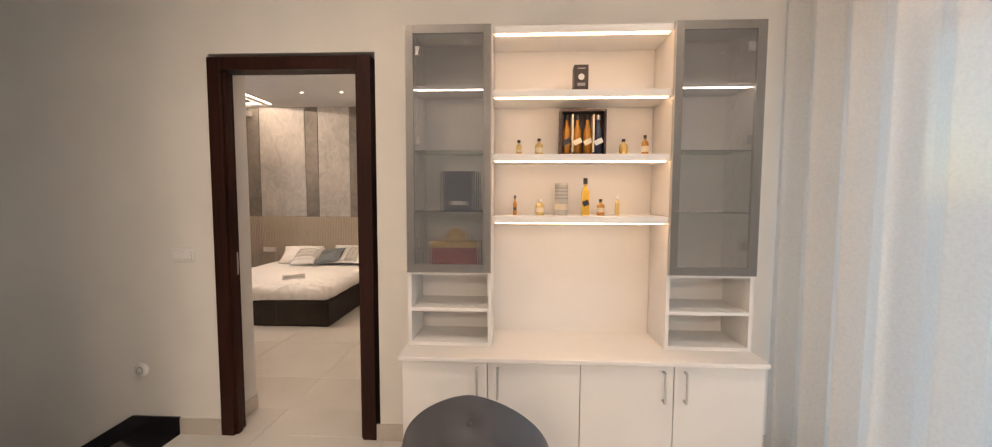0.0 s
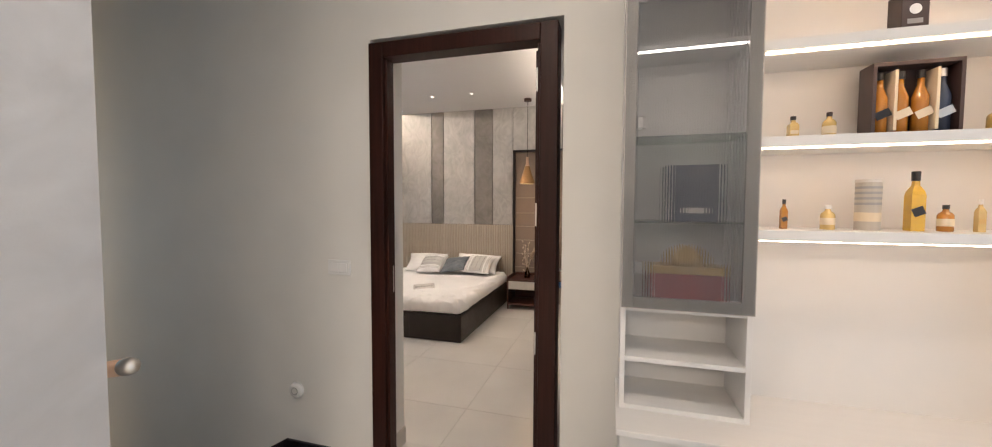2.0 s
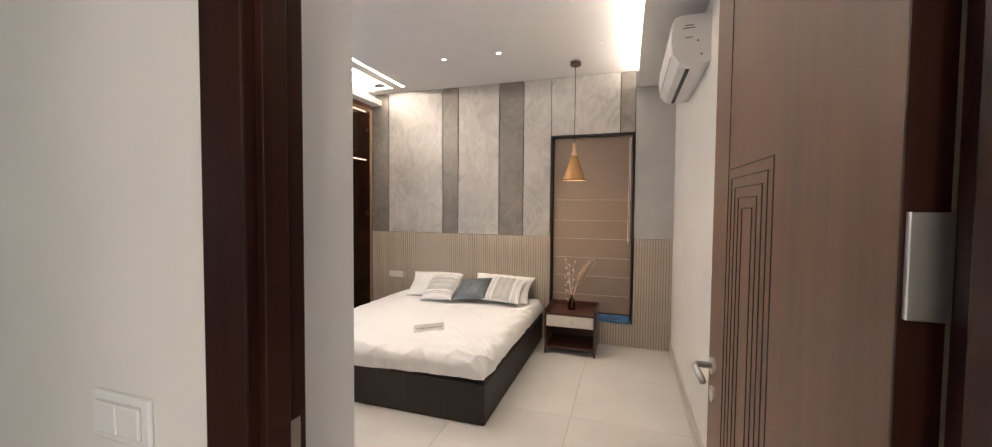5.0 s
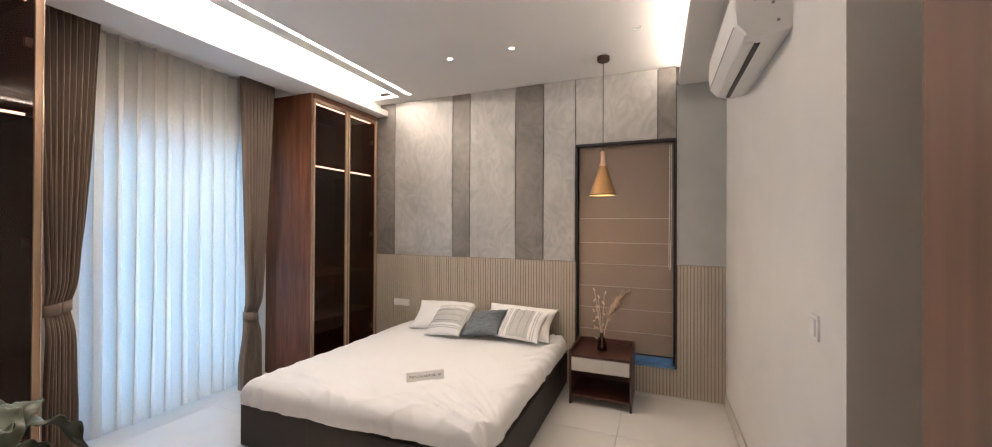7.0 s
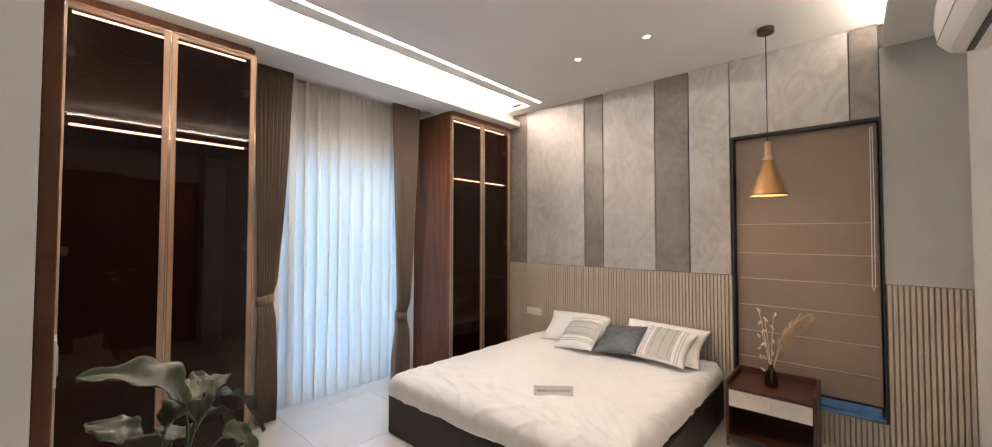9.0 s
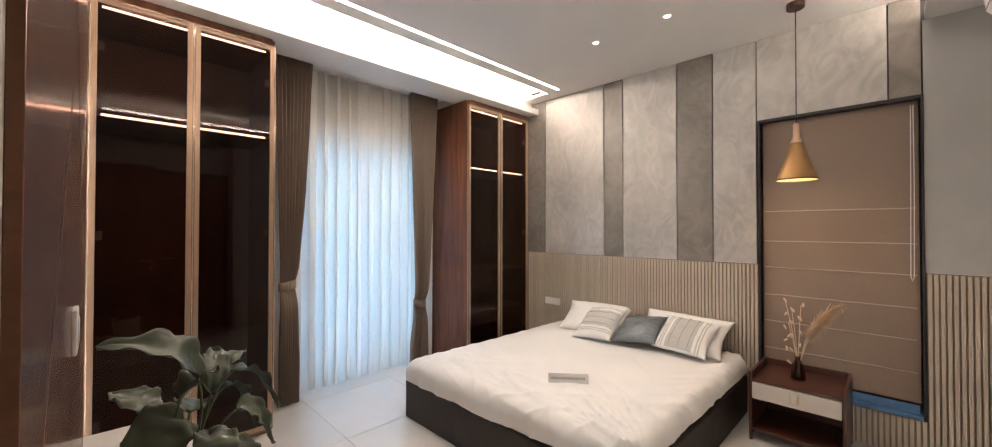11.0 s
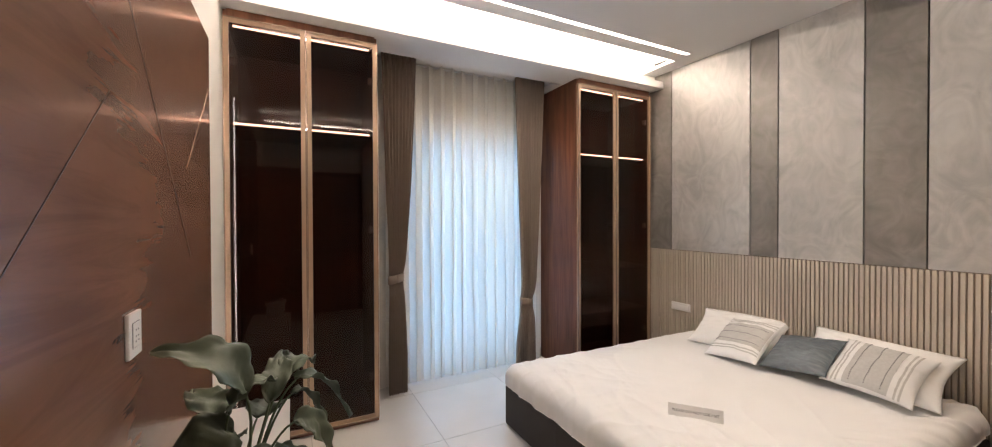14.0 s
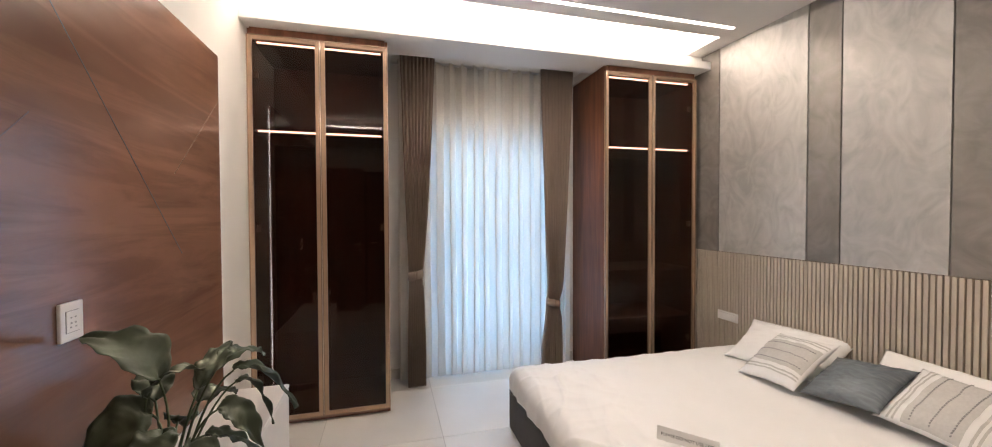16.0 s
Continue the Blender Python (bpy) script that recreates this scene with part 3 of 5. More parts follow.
# ---- ceiling lights ----
def ceiling_lights():
    s = thing("light_strip", (-3.83, 5.4, CZ), "thin white recessed light strip in the ceiling", "light strip")
    local(part("diffuser", box(-3.847, -3.815, 3.75, 7.075, CZ - 0.001, CZ + 0.004), LED, s), s)
    s = thing("light_strip", (-3.985, 5.4, CZ), "thin white light strip on the cove edge", "light strip")
    local(part("diffuser", box(-3.999, -3.986, 3.75, 7.095, CZ + 0.001, CZ + 0.02), LED, s), s)
    s = thing("light_strip", (-4.30, 5.4, 2.80), "white light strip hidden in the cove", "light strip")
    local(part("diffuser", box(-4.358, -4.350, 3.7, 7.2, 2.905, 2.945), LED, s), s)
    s = thing("light_strip", (-1.10, 6.0, 2.75), "white light strip hidden in the cove", "light strip")
    local(part("diffuser", box(-1.10, -1.092, 3.66, 7.22, 2.765, 2.80), LED, s), s)
    for x, y, mt in ((-2.985, 6.42, SPOTGLOW), (-2.432, 6.42, SPOTGLOW), (-1.503, 6.44, PLASTIC)):
        d = thing("downlight", (x, y, CZ), "small round recessed ceiling downlight", "downlight", "bedroom downlights")
        part("ring", lathe([(0.019, -0.001), (0.024, -0.006), (0.030, -0.004), (0.031, 0.004), (0.019, 0.004)], 24), PLASTIC, d)
        part("lens", lathe([(0, -0.0015), (0.019, -0.0015), (0.019, 0.003), (0, 0.003)], 20), mt, d)
    # unseen fixtures added to go with the assumed lounge lamps
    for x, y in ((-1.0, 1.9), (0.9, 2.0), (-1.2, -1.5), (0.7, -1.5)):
        d = thing("downlight", (x, y, CZ), "square recessed ceiling downlight, unseen and assumed", "downlight", "lounge downlights")
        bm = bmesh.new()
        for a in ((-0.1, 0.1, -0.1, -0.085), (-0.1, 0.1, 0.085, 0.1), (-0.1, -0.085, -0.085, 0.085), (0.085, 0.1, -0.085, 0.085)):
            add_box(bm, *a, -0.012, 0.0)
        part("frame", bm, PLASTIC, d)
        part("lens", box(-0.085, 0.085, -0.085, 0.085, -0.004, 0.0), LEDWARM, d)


ceiling_lights()


def pendant():
    p = thing("pendant_lamp", (-1.781, 6.85, CZ), "brass cone pendant lamp on a dark cord", "pendant lamp")
    part("ceiling_rose", lathe([(0, -0.038), (0.046, -0.038), (0.050, -0.034), (0.050, -0.002), (0.046, 0), (0, 0)], 28), DARKMETAL, p, "dark bronze ceiling rose")
    part("cord", tube([(0, 0, -0.03), (0, 0, -0.79)], 0.0035, 6), BLACK, p)
    part("neck", lathe([(0, -0.78), (0.012, -0.78), (0.020, -0.792), (0.018, -0.80), (0.020, -0.87), (0.031, -0.90), (0.031, -0.912), (0, -0.912)], 24), PALEWOOD, p, "pale wood neck", True)
    part("shade", lathe([(0.028, -0.905), (0.036, -0.915), (0.058, -1.0), (0.110, -1.140), (0.112, -1.148), (0.109, -1.148), (0.056, -1.0), (0.034, -0.918), (0.026, -0.91)], 40), [BRASS], p, "brushed brass cone shade", True)
    part("rim", lathe([(0.1095, -1.149), (0.1135, -1.149), (0.1135, -1.141), (0.1095, -1.141)], 40), DARKMETAL, p, "dark rolled rim", True)
    part("lining", lathe([(0.031, -0.925), (0.0525, -1.002), (0.1062, -1.1465), (0.1082, -1.1465), (0.0545, -1.002), (0.033, -0.925)], 40), BRASSIN, p, "pale gold lining", True)
    part("bulb", lathe([(0, -1.125), (0.018, -1.118), (0.028, -1.09), (0.026, -1.05), (0.014, -1.02), (0.012, -0.98), (0, -0.98)], 16), BULB, p, "lit warm bulb", True)


pendant()


# ---- bed ----
BEDX0, BEDX1, BEDY0, BEDY1 = -3.955, -2.150, 5.315, 7.225


def bed():
    b = thing("bed", (-3.05, 6.27, 0), "low double bed with dark leatherette base and white sheet", "bed")
    local(part("base", box(BEDX0, BEDX1, BEDY0, BEDY1, 0.0, 0.285, 0.012), HIDE, b, "dark brown leatherette base"), b)
    for x in (-3.35, -2.75):
        local(part("seam", box(x - 0.002, x + 0.002, BEDY0 - 0.001, BEDY0 + 0.01, 0.005, 0.27), BLACK, b), b)
    local(part("mattress", box(BEDX0 + 0.035, BEDX1 - 0.035, BEDY0 + 0.035, BEDY1 - 0.01, 0.285, 0.395, 0.03), SHEET, b), b)
    w, l, r, top = BEDX1 - BEDX0 - 0.01, BEDY1 - BEDY0 - 0.005, 0.085, 0.436
    cx = (BEDX0 + BEDX1) / 2

    def fall(s, half):
        """Across the edge: how far out, and how far down, for s metres of cloth from the middle."""
        a, q = abs(s), half - r
        if a <= q:
            return s, 0.0
        t = min((a - q) / r, math.pi / 2)
        out = q + r * math.sin(t)
        down = r * (1 - math.cos(t)) + max(0.0, a - q - r * math.pi / 2)
        return math.copysign(out, s), down

    def f(u, v):
        hang = 0.175 + 0.025 * noise.noise((u * 7, v * 7, 3.3))
        s = (u - 0.5) * 2 * (w / 2 + hang - 0.02)
        t = v * (l + hang)
        x, dx = fall(s, w / 2)
        y, dy = fall(t, l)
        d = max(dx, dy) + 0.25 * min(dx, dy)
        low = min(1.0, d / 0.16)
        # creases: soft pleats on the hanging cloth, pulls running from the corners over the top
        x += 0.012 * low * noise.noise((v * 16, 1.7, d * 5)) * (1 if s > 0 else -1)
        y += 0.012 * low * noise.noise((u * 16, 4.7, d * 5))
        ridge = lambda p: max(0.0, 1 - 2.6 * abs(noise.noise(p))) ** 2
        foot = min(1.0, max(0.0, (v - 0.50) / 0.4)) ** 1.3
        side = min(1.0, max(0.0, (abs(x) - w * 0.34) / (w * 0.14)))
        right = 0.25 + 0.75 * min(1.0, max(0.0, x / (w * 0.4)))
        z = top - d - 0.012 * min(1.0, abs(2 * x / w)) ** 4 + 0.005 * noise.noise((x * 2.2, y * 2.2, 0))
        fan, reach = math.atan2(y - 1.02 * l, x - 0.58 * w), math.hypot(y - 1.02 * l, x - 0.58 * w)
        z += 0.020 * foot * right * (1 - 0.3 * low) * ridge((fan * 7.5, reach * 0.9, 5)) ** 1.5
        z += 0.015 * foot * (1 - 0.3 * low) * ridge(((x * 0.8 + y) * 4.2, (x - y) * 0.7, 9)) ** 2
        z += 0.026 * side * right * (1 - 0.3 * low) * ridge((y * 6 + x * 7, (x - y) * 0.8, 7)) ** 1.5
        z += 0.007 * foot * ridge((x * 7 + y * 2.5, (x - y) * 1.6, 21)) ** 2 + 0.006 * foot * ridge((y * 9 - x * 2, x * 1.4, 33)) ** 2
        z += 0.011 * ridge((x * 1.4 + y * 1.1, y * 3.0 - x * 1.6, 15)) ** 2 * (0.35 + foot)
        out = 0.011 * low * (ridge((y * 6, 2.2, x)) + ridge((x * 6, 6.2, y)) - 0.4)
        x += math.copysign(out, x) if dx > dy else 0
        y += out if dy >= dx else 0
        return (cx + x, BEDY1 - 0.005 - y, max(z, 0.276 + 0.045 * max(0.0, x / w + 0.35)))

    sh = part("bedsheet", sheet(f, 230, 230), SHEET, b, "creased white cotton sheet", True)
    local(sh, b)


bed()


def puff(wd, ht, th, seed):
    """Front or back of a stuffed pillow: x, y, z for a and c from -1 to 1."""
    def g(a, c, sign=1):
        e = max(0.0, 1 - abs(a) ** 2.4) ** 0.6 * max(0.0, 1 - abs(c) ** 2.4) ** 0.6
        pinch = 1 - 0.11 * (1 - abs(c) ** 1.8) * abs(a) ** 3
        pinch2 = 1 - 0.12 * (1 - abs(a) ** 1.8) * abs(c) ** 3
        rim = max(abs(a), abs(c))
        crease = 0.010 * max(0.0, 1 - 3 * abs(noise.noise((math.atan2(c, a) * 3.2, rim * 0.8, seed)))) ** 2 * rim ** 2 * (1 - rim ** 6)
        z = sign * (th / 2 * e + crease) + 0.013 * noise.noise((a * 1.9 + seed, c * 1.9, sign)) * e + 0.006 * noise.noise((a * 5, c * 5 + seed, sign * 2)) * e
        return a * wd / 2 * pinch, c * ht / 2 * pinch2, z
    return g


def pillow_mesh(g, n=44):
    bm = bmesh.new()
    for sign in (1, -1):
        vs = [[bm.verts.new(g(2 * i / n - 1, 2 * j / n - 1, sign)) for j in range(n + 1)] for i in range(n + 1)]
        for i in range(n):
            for j in range(n):
                q = (vs[i][j], vs[i + 1][j], vs[i + 1][j + 1], vs[i][j + 1])
                bm.faces.new(q if sign > 0 else q[::-1])
    bmesh.ops.remove_doubles(bm, verts=bm.verts[:], dist=0.0008)
    return bm


def pillows():
    def lay(name, g, mt, m, label, category, group=""):
        ob = part(name, pillow_mesh(g), mt, None, label, True)
        ob.matrix_world = m
        return tagged(ob, label, category, group)

    lay("pillow", puff(0.64, 0.40, 0.17, 1.0), SHEET, pose(-3.40, 7.095, 0.552, 34, 1, 11), "plump white cotton pillow leaning on the slats", "pillow", "white pillows")
    lay("pillow", puff(0.70, 0.435, 0.14, 5.0), SHEET, pose(-2.585, 7.065, 0.572, 31, 1.6, 1.4), "plump white cotton pillow leaning on the slats", "pillow", "white pillows")
    lay("cushion", puff(0.385, 0.365, 0.12, 9.0), VELVET, pose(-2.862, 6.895, 0.572, 26, -8.3, 0), "blue-grey velvet cushion lying between the others", "cushion")
    for m, seed in ((pose(-3.203, 6.845, 0.580, 33, -5.7, -4.2) @ pose(0, 0, 0, 0, 0, 90), 13.0), (pose(-2.505, 6.935, 0.578, 30, 2.9, -0.8), 17.0)):
        g = puff(0.41, 0.39, 0.13, seed)
        c = lay("cushion", g, SHEET, m, "cream cushion with grey woven stripes and stitching", "cushion", "striped cushions")

        def band(a0, a1, lift, g=g, c=c):
            def f(u, v):
                x, y, z = g(a0 + u * (a1 - a0), (2 * v - 1) * 0.97)
                return x, y, z + lift
            part("woven_stripe", sheet(f, 14, 60), STRIPEC, c, smooth=True)

        band(-0.48, 0.48, 0.0038)
        for a in (-0.72, -0.62, 0.62, 0.72):
            band(a - 0.024, a + 0.024, 0.0038)
        for a in (-0.34, 0.0, 0.34):
            for k in range(24):
                x, y, z = g(a, -0.84 + 0.073 * k)
                part("stitch", box(x - 0.0024, x + 0.0024, y - 0.0042, y + 0.0042, z + 0.002, z + 0.0062), DOTC, c)


pillows()


def text_mesh(words, size, material, parent, m):
    cu = bpy.data.curves.new("lettering", "FONT")
    cu.body, cu.size, cu.align_x, cu.align_y, cu.extrude = words, size, "CENTER", "CENTER", 0.0004
    tmp = new("lettering", cu)
    me = bpy.data.meshes.new_from_object(tmp.evaluated_get(bpy.context.evaluated_depsgraph_get()))
    bpy.data.objects.remove(tmp)
    me.materials.clear()
    me.materials.append(material)
    ob = new("lettering", me)
    ob.parent, ob.matrix_local = parent, m
    return ob


def bed_sign():
    s = thing("sign", (-2.806, 5.785, 0.4385), "small white tent sign lying on the bed", "sign")
    s.rotation_euler = (0, 0, radians(40))
    bm = bmesh.new()
    add_box(bm, -0.125, 0.125, -0.0012, 0.0012, 0.0, 0.062, 0, pose(0, -0.016, 0, 14, 0, 0) @ pose(0, 0, 0, -28))
    add_box(bm, -0.125, 0.125, -0.0012, 0.0012, 0.0, 0.062, 0, pose(0, 0.016, 0, 14))
    part("card", bm, PLASTIC, s)
    text_mesh("PLEASE DO NOT USE / SIT", 0.0185, BLACK, s, pose(0, -0.0102, 0.031, 76))


bed_sign()


def nightstand():
    x0, x1, y0, y1 = -2.043, -1.545, 6.79, 7.235
    n = thing("nightstand", ((x0 + x1) / 2, (y0 + y1) / 2, 0), "dark red-brown wooden nightstand with one pale drawer", "nightstand")
    for a, b in ((x0, x0 + 0.018), (x1 - 0.018, x1)):
        local(part("side", box(a, b, y0, y1, 0.03, 0.455, 0.003), NIGHTWOOD, n), n)
        for fy in (y0 + 0.005, y1 - 0.03):
            local(part("foot", box(a, b, fy, fy + 0.025, 0.0, 0.03), NIGHTWOOD, n), n)
    local(part("top", box(x0 + 0.018, x1 - 0.018, y0 + 0.002, y1 - 0.018, 0.395, 0.413, 0.002), NIGHTWOOD, n), n)
    local(part("back", box(x0 + 0.018, x1 - 0.018, y1 - 0.018, y1, 0.05, 0.455, 0.002), NIGHTWOOD, n), n)
    local(part("shelf", box(x0 + 0.018, x1 - 0.018, y0 + 0.006, y1 - 0.018, 0.065, 0.083, 0.002), NIGHTWOOD, n), n)
    local(part("divider", box(x0 + 0.018, x1 - 0.018, y0 + 0.03, y1 - 0.018, 0.268, 0.280), NIGHTWOOD, n), n)
    d = local(part("drawer", box(x0 + 0.02, x1 - 0.02, y0 - 0.004, y0 + 0.014, 0.283, 0.391, 0.003), PALELEATHER, n, "pale grey leather drawer front"), n)
    h = part("pull", box(-1.815, -1.773, y0 - 0.016, y0 - 0.004, 0.315, 0.393, 0.004), PALELEATHER, d, "leather strap pull")
    v = thing("vase", (-1.80, 6.985, 0.413), "small smoked glass vase with dried pampas grass", "vase")
    part("glass", lathe([(0, 0.0), (0.036, 0.0), (0.042, 0.012), (0.036, 0.07), (0.020, 0.115), (0.016, 0.14), (0.020, 0.155), (0.018, 0.155), (0.014, 0.14), (0.018, 0.113), (0.033, 0.07), (0.038, 0.014), (0.0, 0.010)], 24), VASEGLASS, v, "smoked glass body", True)
    rng = random.Random(4)
    stems = [((-0.07, 0.0), 0.50, 0), ((-0.035, 0.01), 0.44, 0), ((-0.05, -0.02), 0.36, 0), ((0.02, -0.02), 0.48, 0), ((0.17, 0.0), 0.53, 1), ((0.12, 0.03), 0.47, 1), ((0.09, -0.02), 0.42, 1)]
    for (dx, dy), h2, plume in stems:
        pts = [(0.006 * math.copysign(1, dx) * (1 - k / 8), 0, 0.02) if k == 0 else (dx * (k / 8) ** 1.6, dy * k / 8, 0.02 + h2 * k / 8 * (1 if not plume else 0.96)) for k in range(9)]
        st = part("stem", tube(pts, 0.0032, 6, 0.6), PAMPAS, v, "dried straw stem", True)
        end = Vector(pts[-1])
        if plume:
            bm = bmesh.new()
            axis = (end - Vector(pts[-3])).normalized()
            for k in range(800):
                t = rng.random()
                base = end - axis * 0.14 * (1 - t) + Vector((0.05, 0, -0.012)) * t * t
                d = (axis * 0.6 + Vector((rng.gauss(0.2, 0.6), rng.gauss(0, 0.6), rng.gauss(-0.1, 0.6)))).normalized()
                tip = base + d * (0.022 + 0.045 * rng.random()) * (1.25 - 0.6 * t) + Vector((0.016, 0, -0.008))
                side = d.cross(Vector((0, 0, 1))).normalized() * 0.0019
                bm.faces.new([bm.verts.new(p) for p in (base - side, base + side, tip)])
            part("plume", bm, PLUME, st, "feathery pampas plume")
        else:
            for k in range(4):
                c = end - Vector((0, 0, 0.09 * k)) + Vector((rng.gauss(0, 0.008), rng.gauss(0, 0.008), 0))
                one = bmesh.new()
                bmesh.ops.create_icosphere(one, subdivisions=2, radius=0.008 + 0.004 * rng.random(), matrix=Matrix.Translation(c) @ pose(0, 0, 0, 0, rng.uniform(-60, 60)) @ Matrix.Diagonal((0.7, 0.7, 1.7, 1)))
                part("bud", one, PAMPAS, st, "pale dried bud", True)


nightstand()


# ---- wardrobes ----
def wardrobe(y0, y1, label):
    x0, x1, zt = BX0 + 0.003, -4.383, 2.733
    ym = (y0 + y1) / 2
    w = thing("wardrobe", ((x0 + x1) / 2, ym, 0), label, "wardrobe", "smoked glass wardrobes")
    P = lambda nm, bm, mt, lb="", par=w: local(part(nm, bm, mt, par, lb), w)
    P("side_panel", box(x0, x1 - 0.025, y0, y0 + 0.02, 0, zt, 0.002), ROBEWOOD)
    P("side_panel", box(x0, x1 - 0.025, y1 - 0.02, y1, 0, zt, 0.002), ROBEWOOD)
    P("back_panel", box(x0, x0 + 0.012, y0 + 0.02, y1 - 0.02, 0.05, zt - 0.02), ROBEIN)
    P("top_panel", box(x0 + 0.012, x1 - 0.025, y0 + 0.02, y1 - 0.02, 2.665, 2.685), ROBEIN)
    P("cornice", box(x1 - 0.04, x1 - 0.002, y0 + 0.02, y1 - 0.02, 2.687, zt, 0.002), ROBEWOOD)
    P("plinth", box(x0 + 0.012, x1 - 0.03, y0 + 0.02, y1 - 0.02, 0.0, 0.05), ROBEIN)
    for z in (2.04,) if y0 < 5 else (2.04, 0.955, 0.525):
        P("shelf", box(x0 + 0.012, x1 - 0.06, y0 + 0.02, y1 - 0.02, z, z + 0.02, 0.002), ROBEIN)
    for z in (2.645, 2.041):
        P("led_strip", box(x1 - 0.060, x1 - 0.055, y0 + 0.05, y1 - 0.05, z + 0.002, z + 0.014), LEDROBE, "thin white light strip")
    if y0 > 5:
        for z in (0.955, 0.525):
            for yy in (ym - 0.13, y1 - 0.12):
                P("puck_light", lathe([(0, 0), (0.024, 0), (0.027, 0.006), (0, 0.006)], 16, pose(x0 + 0.10, yy, z - 0.006)), PUCK, "small warm puck light")
    for a, b, s in ((y0 + 0.002, ym - 0.0015, 1), (ym + 0.0015, y1 - 0.002, -1)):
        fr = bmesh.new()
        t, zb, zc = 0.031, 0.035, 2.684
        add_box(fr, x1 - 0.022, x1, a, a + t, zb, zc, 0.002)
        add_box(fr, x1 - 0.022, x1, b - t, b, zb, zc, 0.002)
        add_box(fr, x1 - 0.022, x1 - 0.0005, a + t, b - t, zb, zb + t, 0.002)
        add_box(fr, x1 - 0.022, x1 - 0.0005, a + t, b - t, zc - t, zc, 0.002)
        d = P("door", fr, BRONZE, "bronze-framed door")
        P("pane", box(x1 - 0.014, x1 - 0.010, a + t - 0.004, b - t + 0.004, zb + t - 0.004, zc - t + 0.004), SMOKED, "dark smoked glass", d).visible_shadow = False
        # the bright highlight along the frame edges is put in as pale strips
        for ya, yb, za, zd in ((a, a + 0.006, zb, zc), (b - 0.006, b, zb, zc), (a + 0.006, b - 0.006, zb, zb + 0.006), (a + 0.006, b - 0.006, zc - 0.006, zc)):
            P("edge_highlight", box(x1 + 0.0005, x1 + 0.008, ya, yb, za, zd, 0.001), PALEBRONZE, "pale bronze strip giving the frame edge its highlight", d)
        for z in (0.3, 1.35, 2.4):
            hy = a + 0.03 if s > 0 else b - 0.06
            P("hinge", box(x1 - 0.05, x1 - 0.024, hy, hy + 0.03, z, z + 0.05, 0.003), STEEL, "", d)
    return w


wardrobe(3.613, 4.528, "tall walnut wardrobe with bronze-framed smoked glass doors beside the panelled wall")
wardrobe(6.308, 7.235, "tall walnut wardrobe with bronze-framed smoked glass doors beside the bed")


# ---- window and curtains of the bedroom ----
def window(name, axis, at, lo, hi, z0, z1, bars, label):
    w = tagged(thing(name, (0, 0, 0), label, "window"), kind="structure")
    def bx(a, b, c, d, dep=0.05):
        return box(at - dep / 2, at + dep / 2, a, b, c, d, 0.003)
    part("window_frame", bx(lo, lo + 0.05, z0, z1), WINFRAME, w)
    part("window_frame", bx(hi - 0.05, hi, z0, z1), WINFRAME, w)
    part("window_frame", bx(lo + 0.05, hi - 0.05, z1 - 0.05, z1), WINFRAME, w)
    part("window_frame", bx(lo + 0.05, hi - 0.05, z0, z0 + 0.05), WINFRAME, w)
    cuts = [lo + 0.05] + list(bars) + [hi - 0.05]
    for b in bars:
        part("mullion", bx(b - 0.03, b + 0.03, z0 + 0.05, z1 - 0.05, 0.04), WINFRAME, w)
    for a, b in zip(cuts, cuts[1:]):
        part("pane", box(at - 0.004, at + 0.004, a, b, z0 + 0.05, z1 - 0.05), CLEAR, w).visible_shadow = False


window("window_1", "x", BX0 - 0.1, 4.952, 6.118, 0.062, 2.198, (5.535,), "tall dark-framed window behind the voile curtain")
window("window_2", "x", LX1 + 0.08, 0.002, 2.898, 0.0, 2.198, (0.97, 1.93), "tall dark-framed lounge window behind a voile curtain")


# unseen window, added to bring cool daylight onto the stair wall
window("window_3", "x", BX0 - 0.06, 2.382, 3.118, 0.752, 1.948, (), "small dark-framed stairwell window, unseen and assumed")


def voile(name, x, y0, y1, z0, z1, folds, depth, mt, label, seed):
    def f(u, v):
        ph = u * folds * 2 * math.pi + 1.3 * noise.noise((u * folds * 0.6, seed, 0)) + 0.5 * noise.noise((u * 9, v * 1.5, seed))
        amp = depth * (0.75 + 0.5 * noise.noise((u * folds * 0.45, v * 0.7, seed + 4)))
        return (x + amp * math.sin(ph), y0 + u * (y1 - y0) + 0.35 * depth * math.sin(2 * ph + 0.6) + 0.012 * noise.noise((u * 6, v * 2, seed)) * (1 - v), z0 + 0.012 * math.sin(ph) * (1 - v) ** 6 + v * (z1 - z0))
    c = thing(name, (x, (y0 + y1) / 2, z0), label, "curtain")
    local(part("cloth", sheet(f, int(folds * 16), 30), mt, c, smooth=True), c)
    local(part("header_tape", box(x - 0.012, x + 0.012, y0 + 0.01, y1 - 0.01, z1 - 0.01, z1 + 0.0), PLASTIC, c), c)


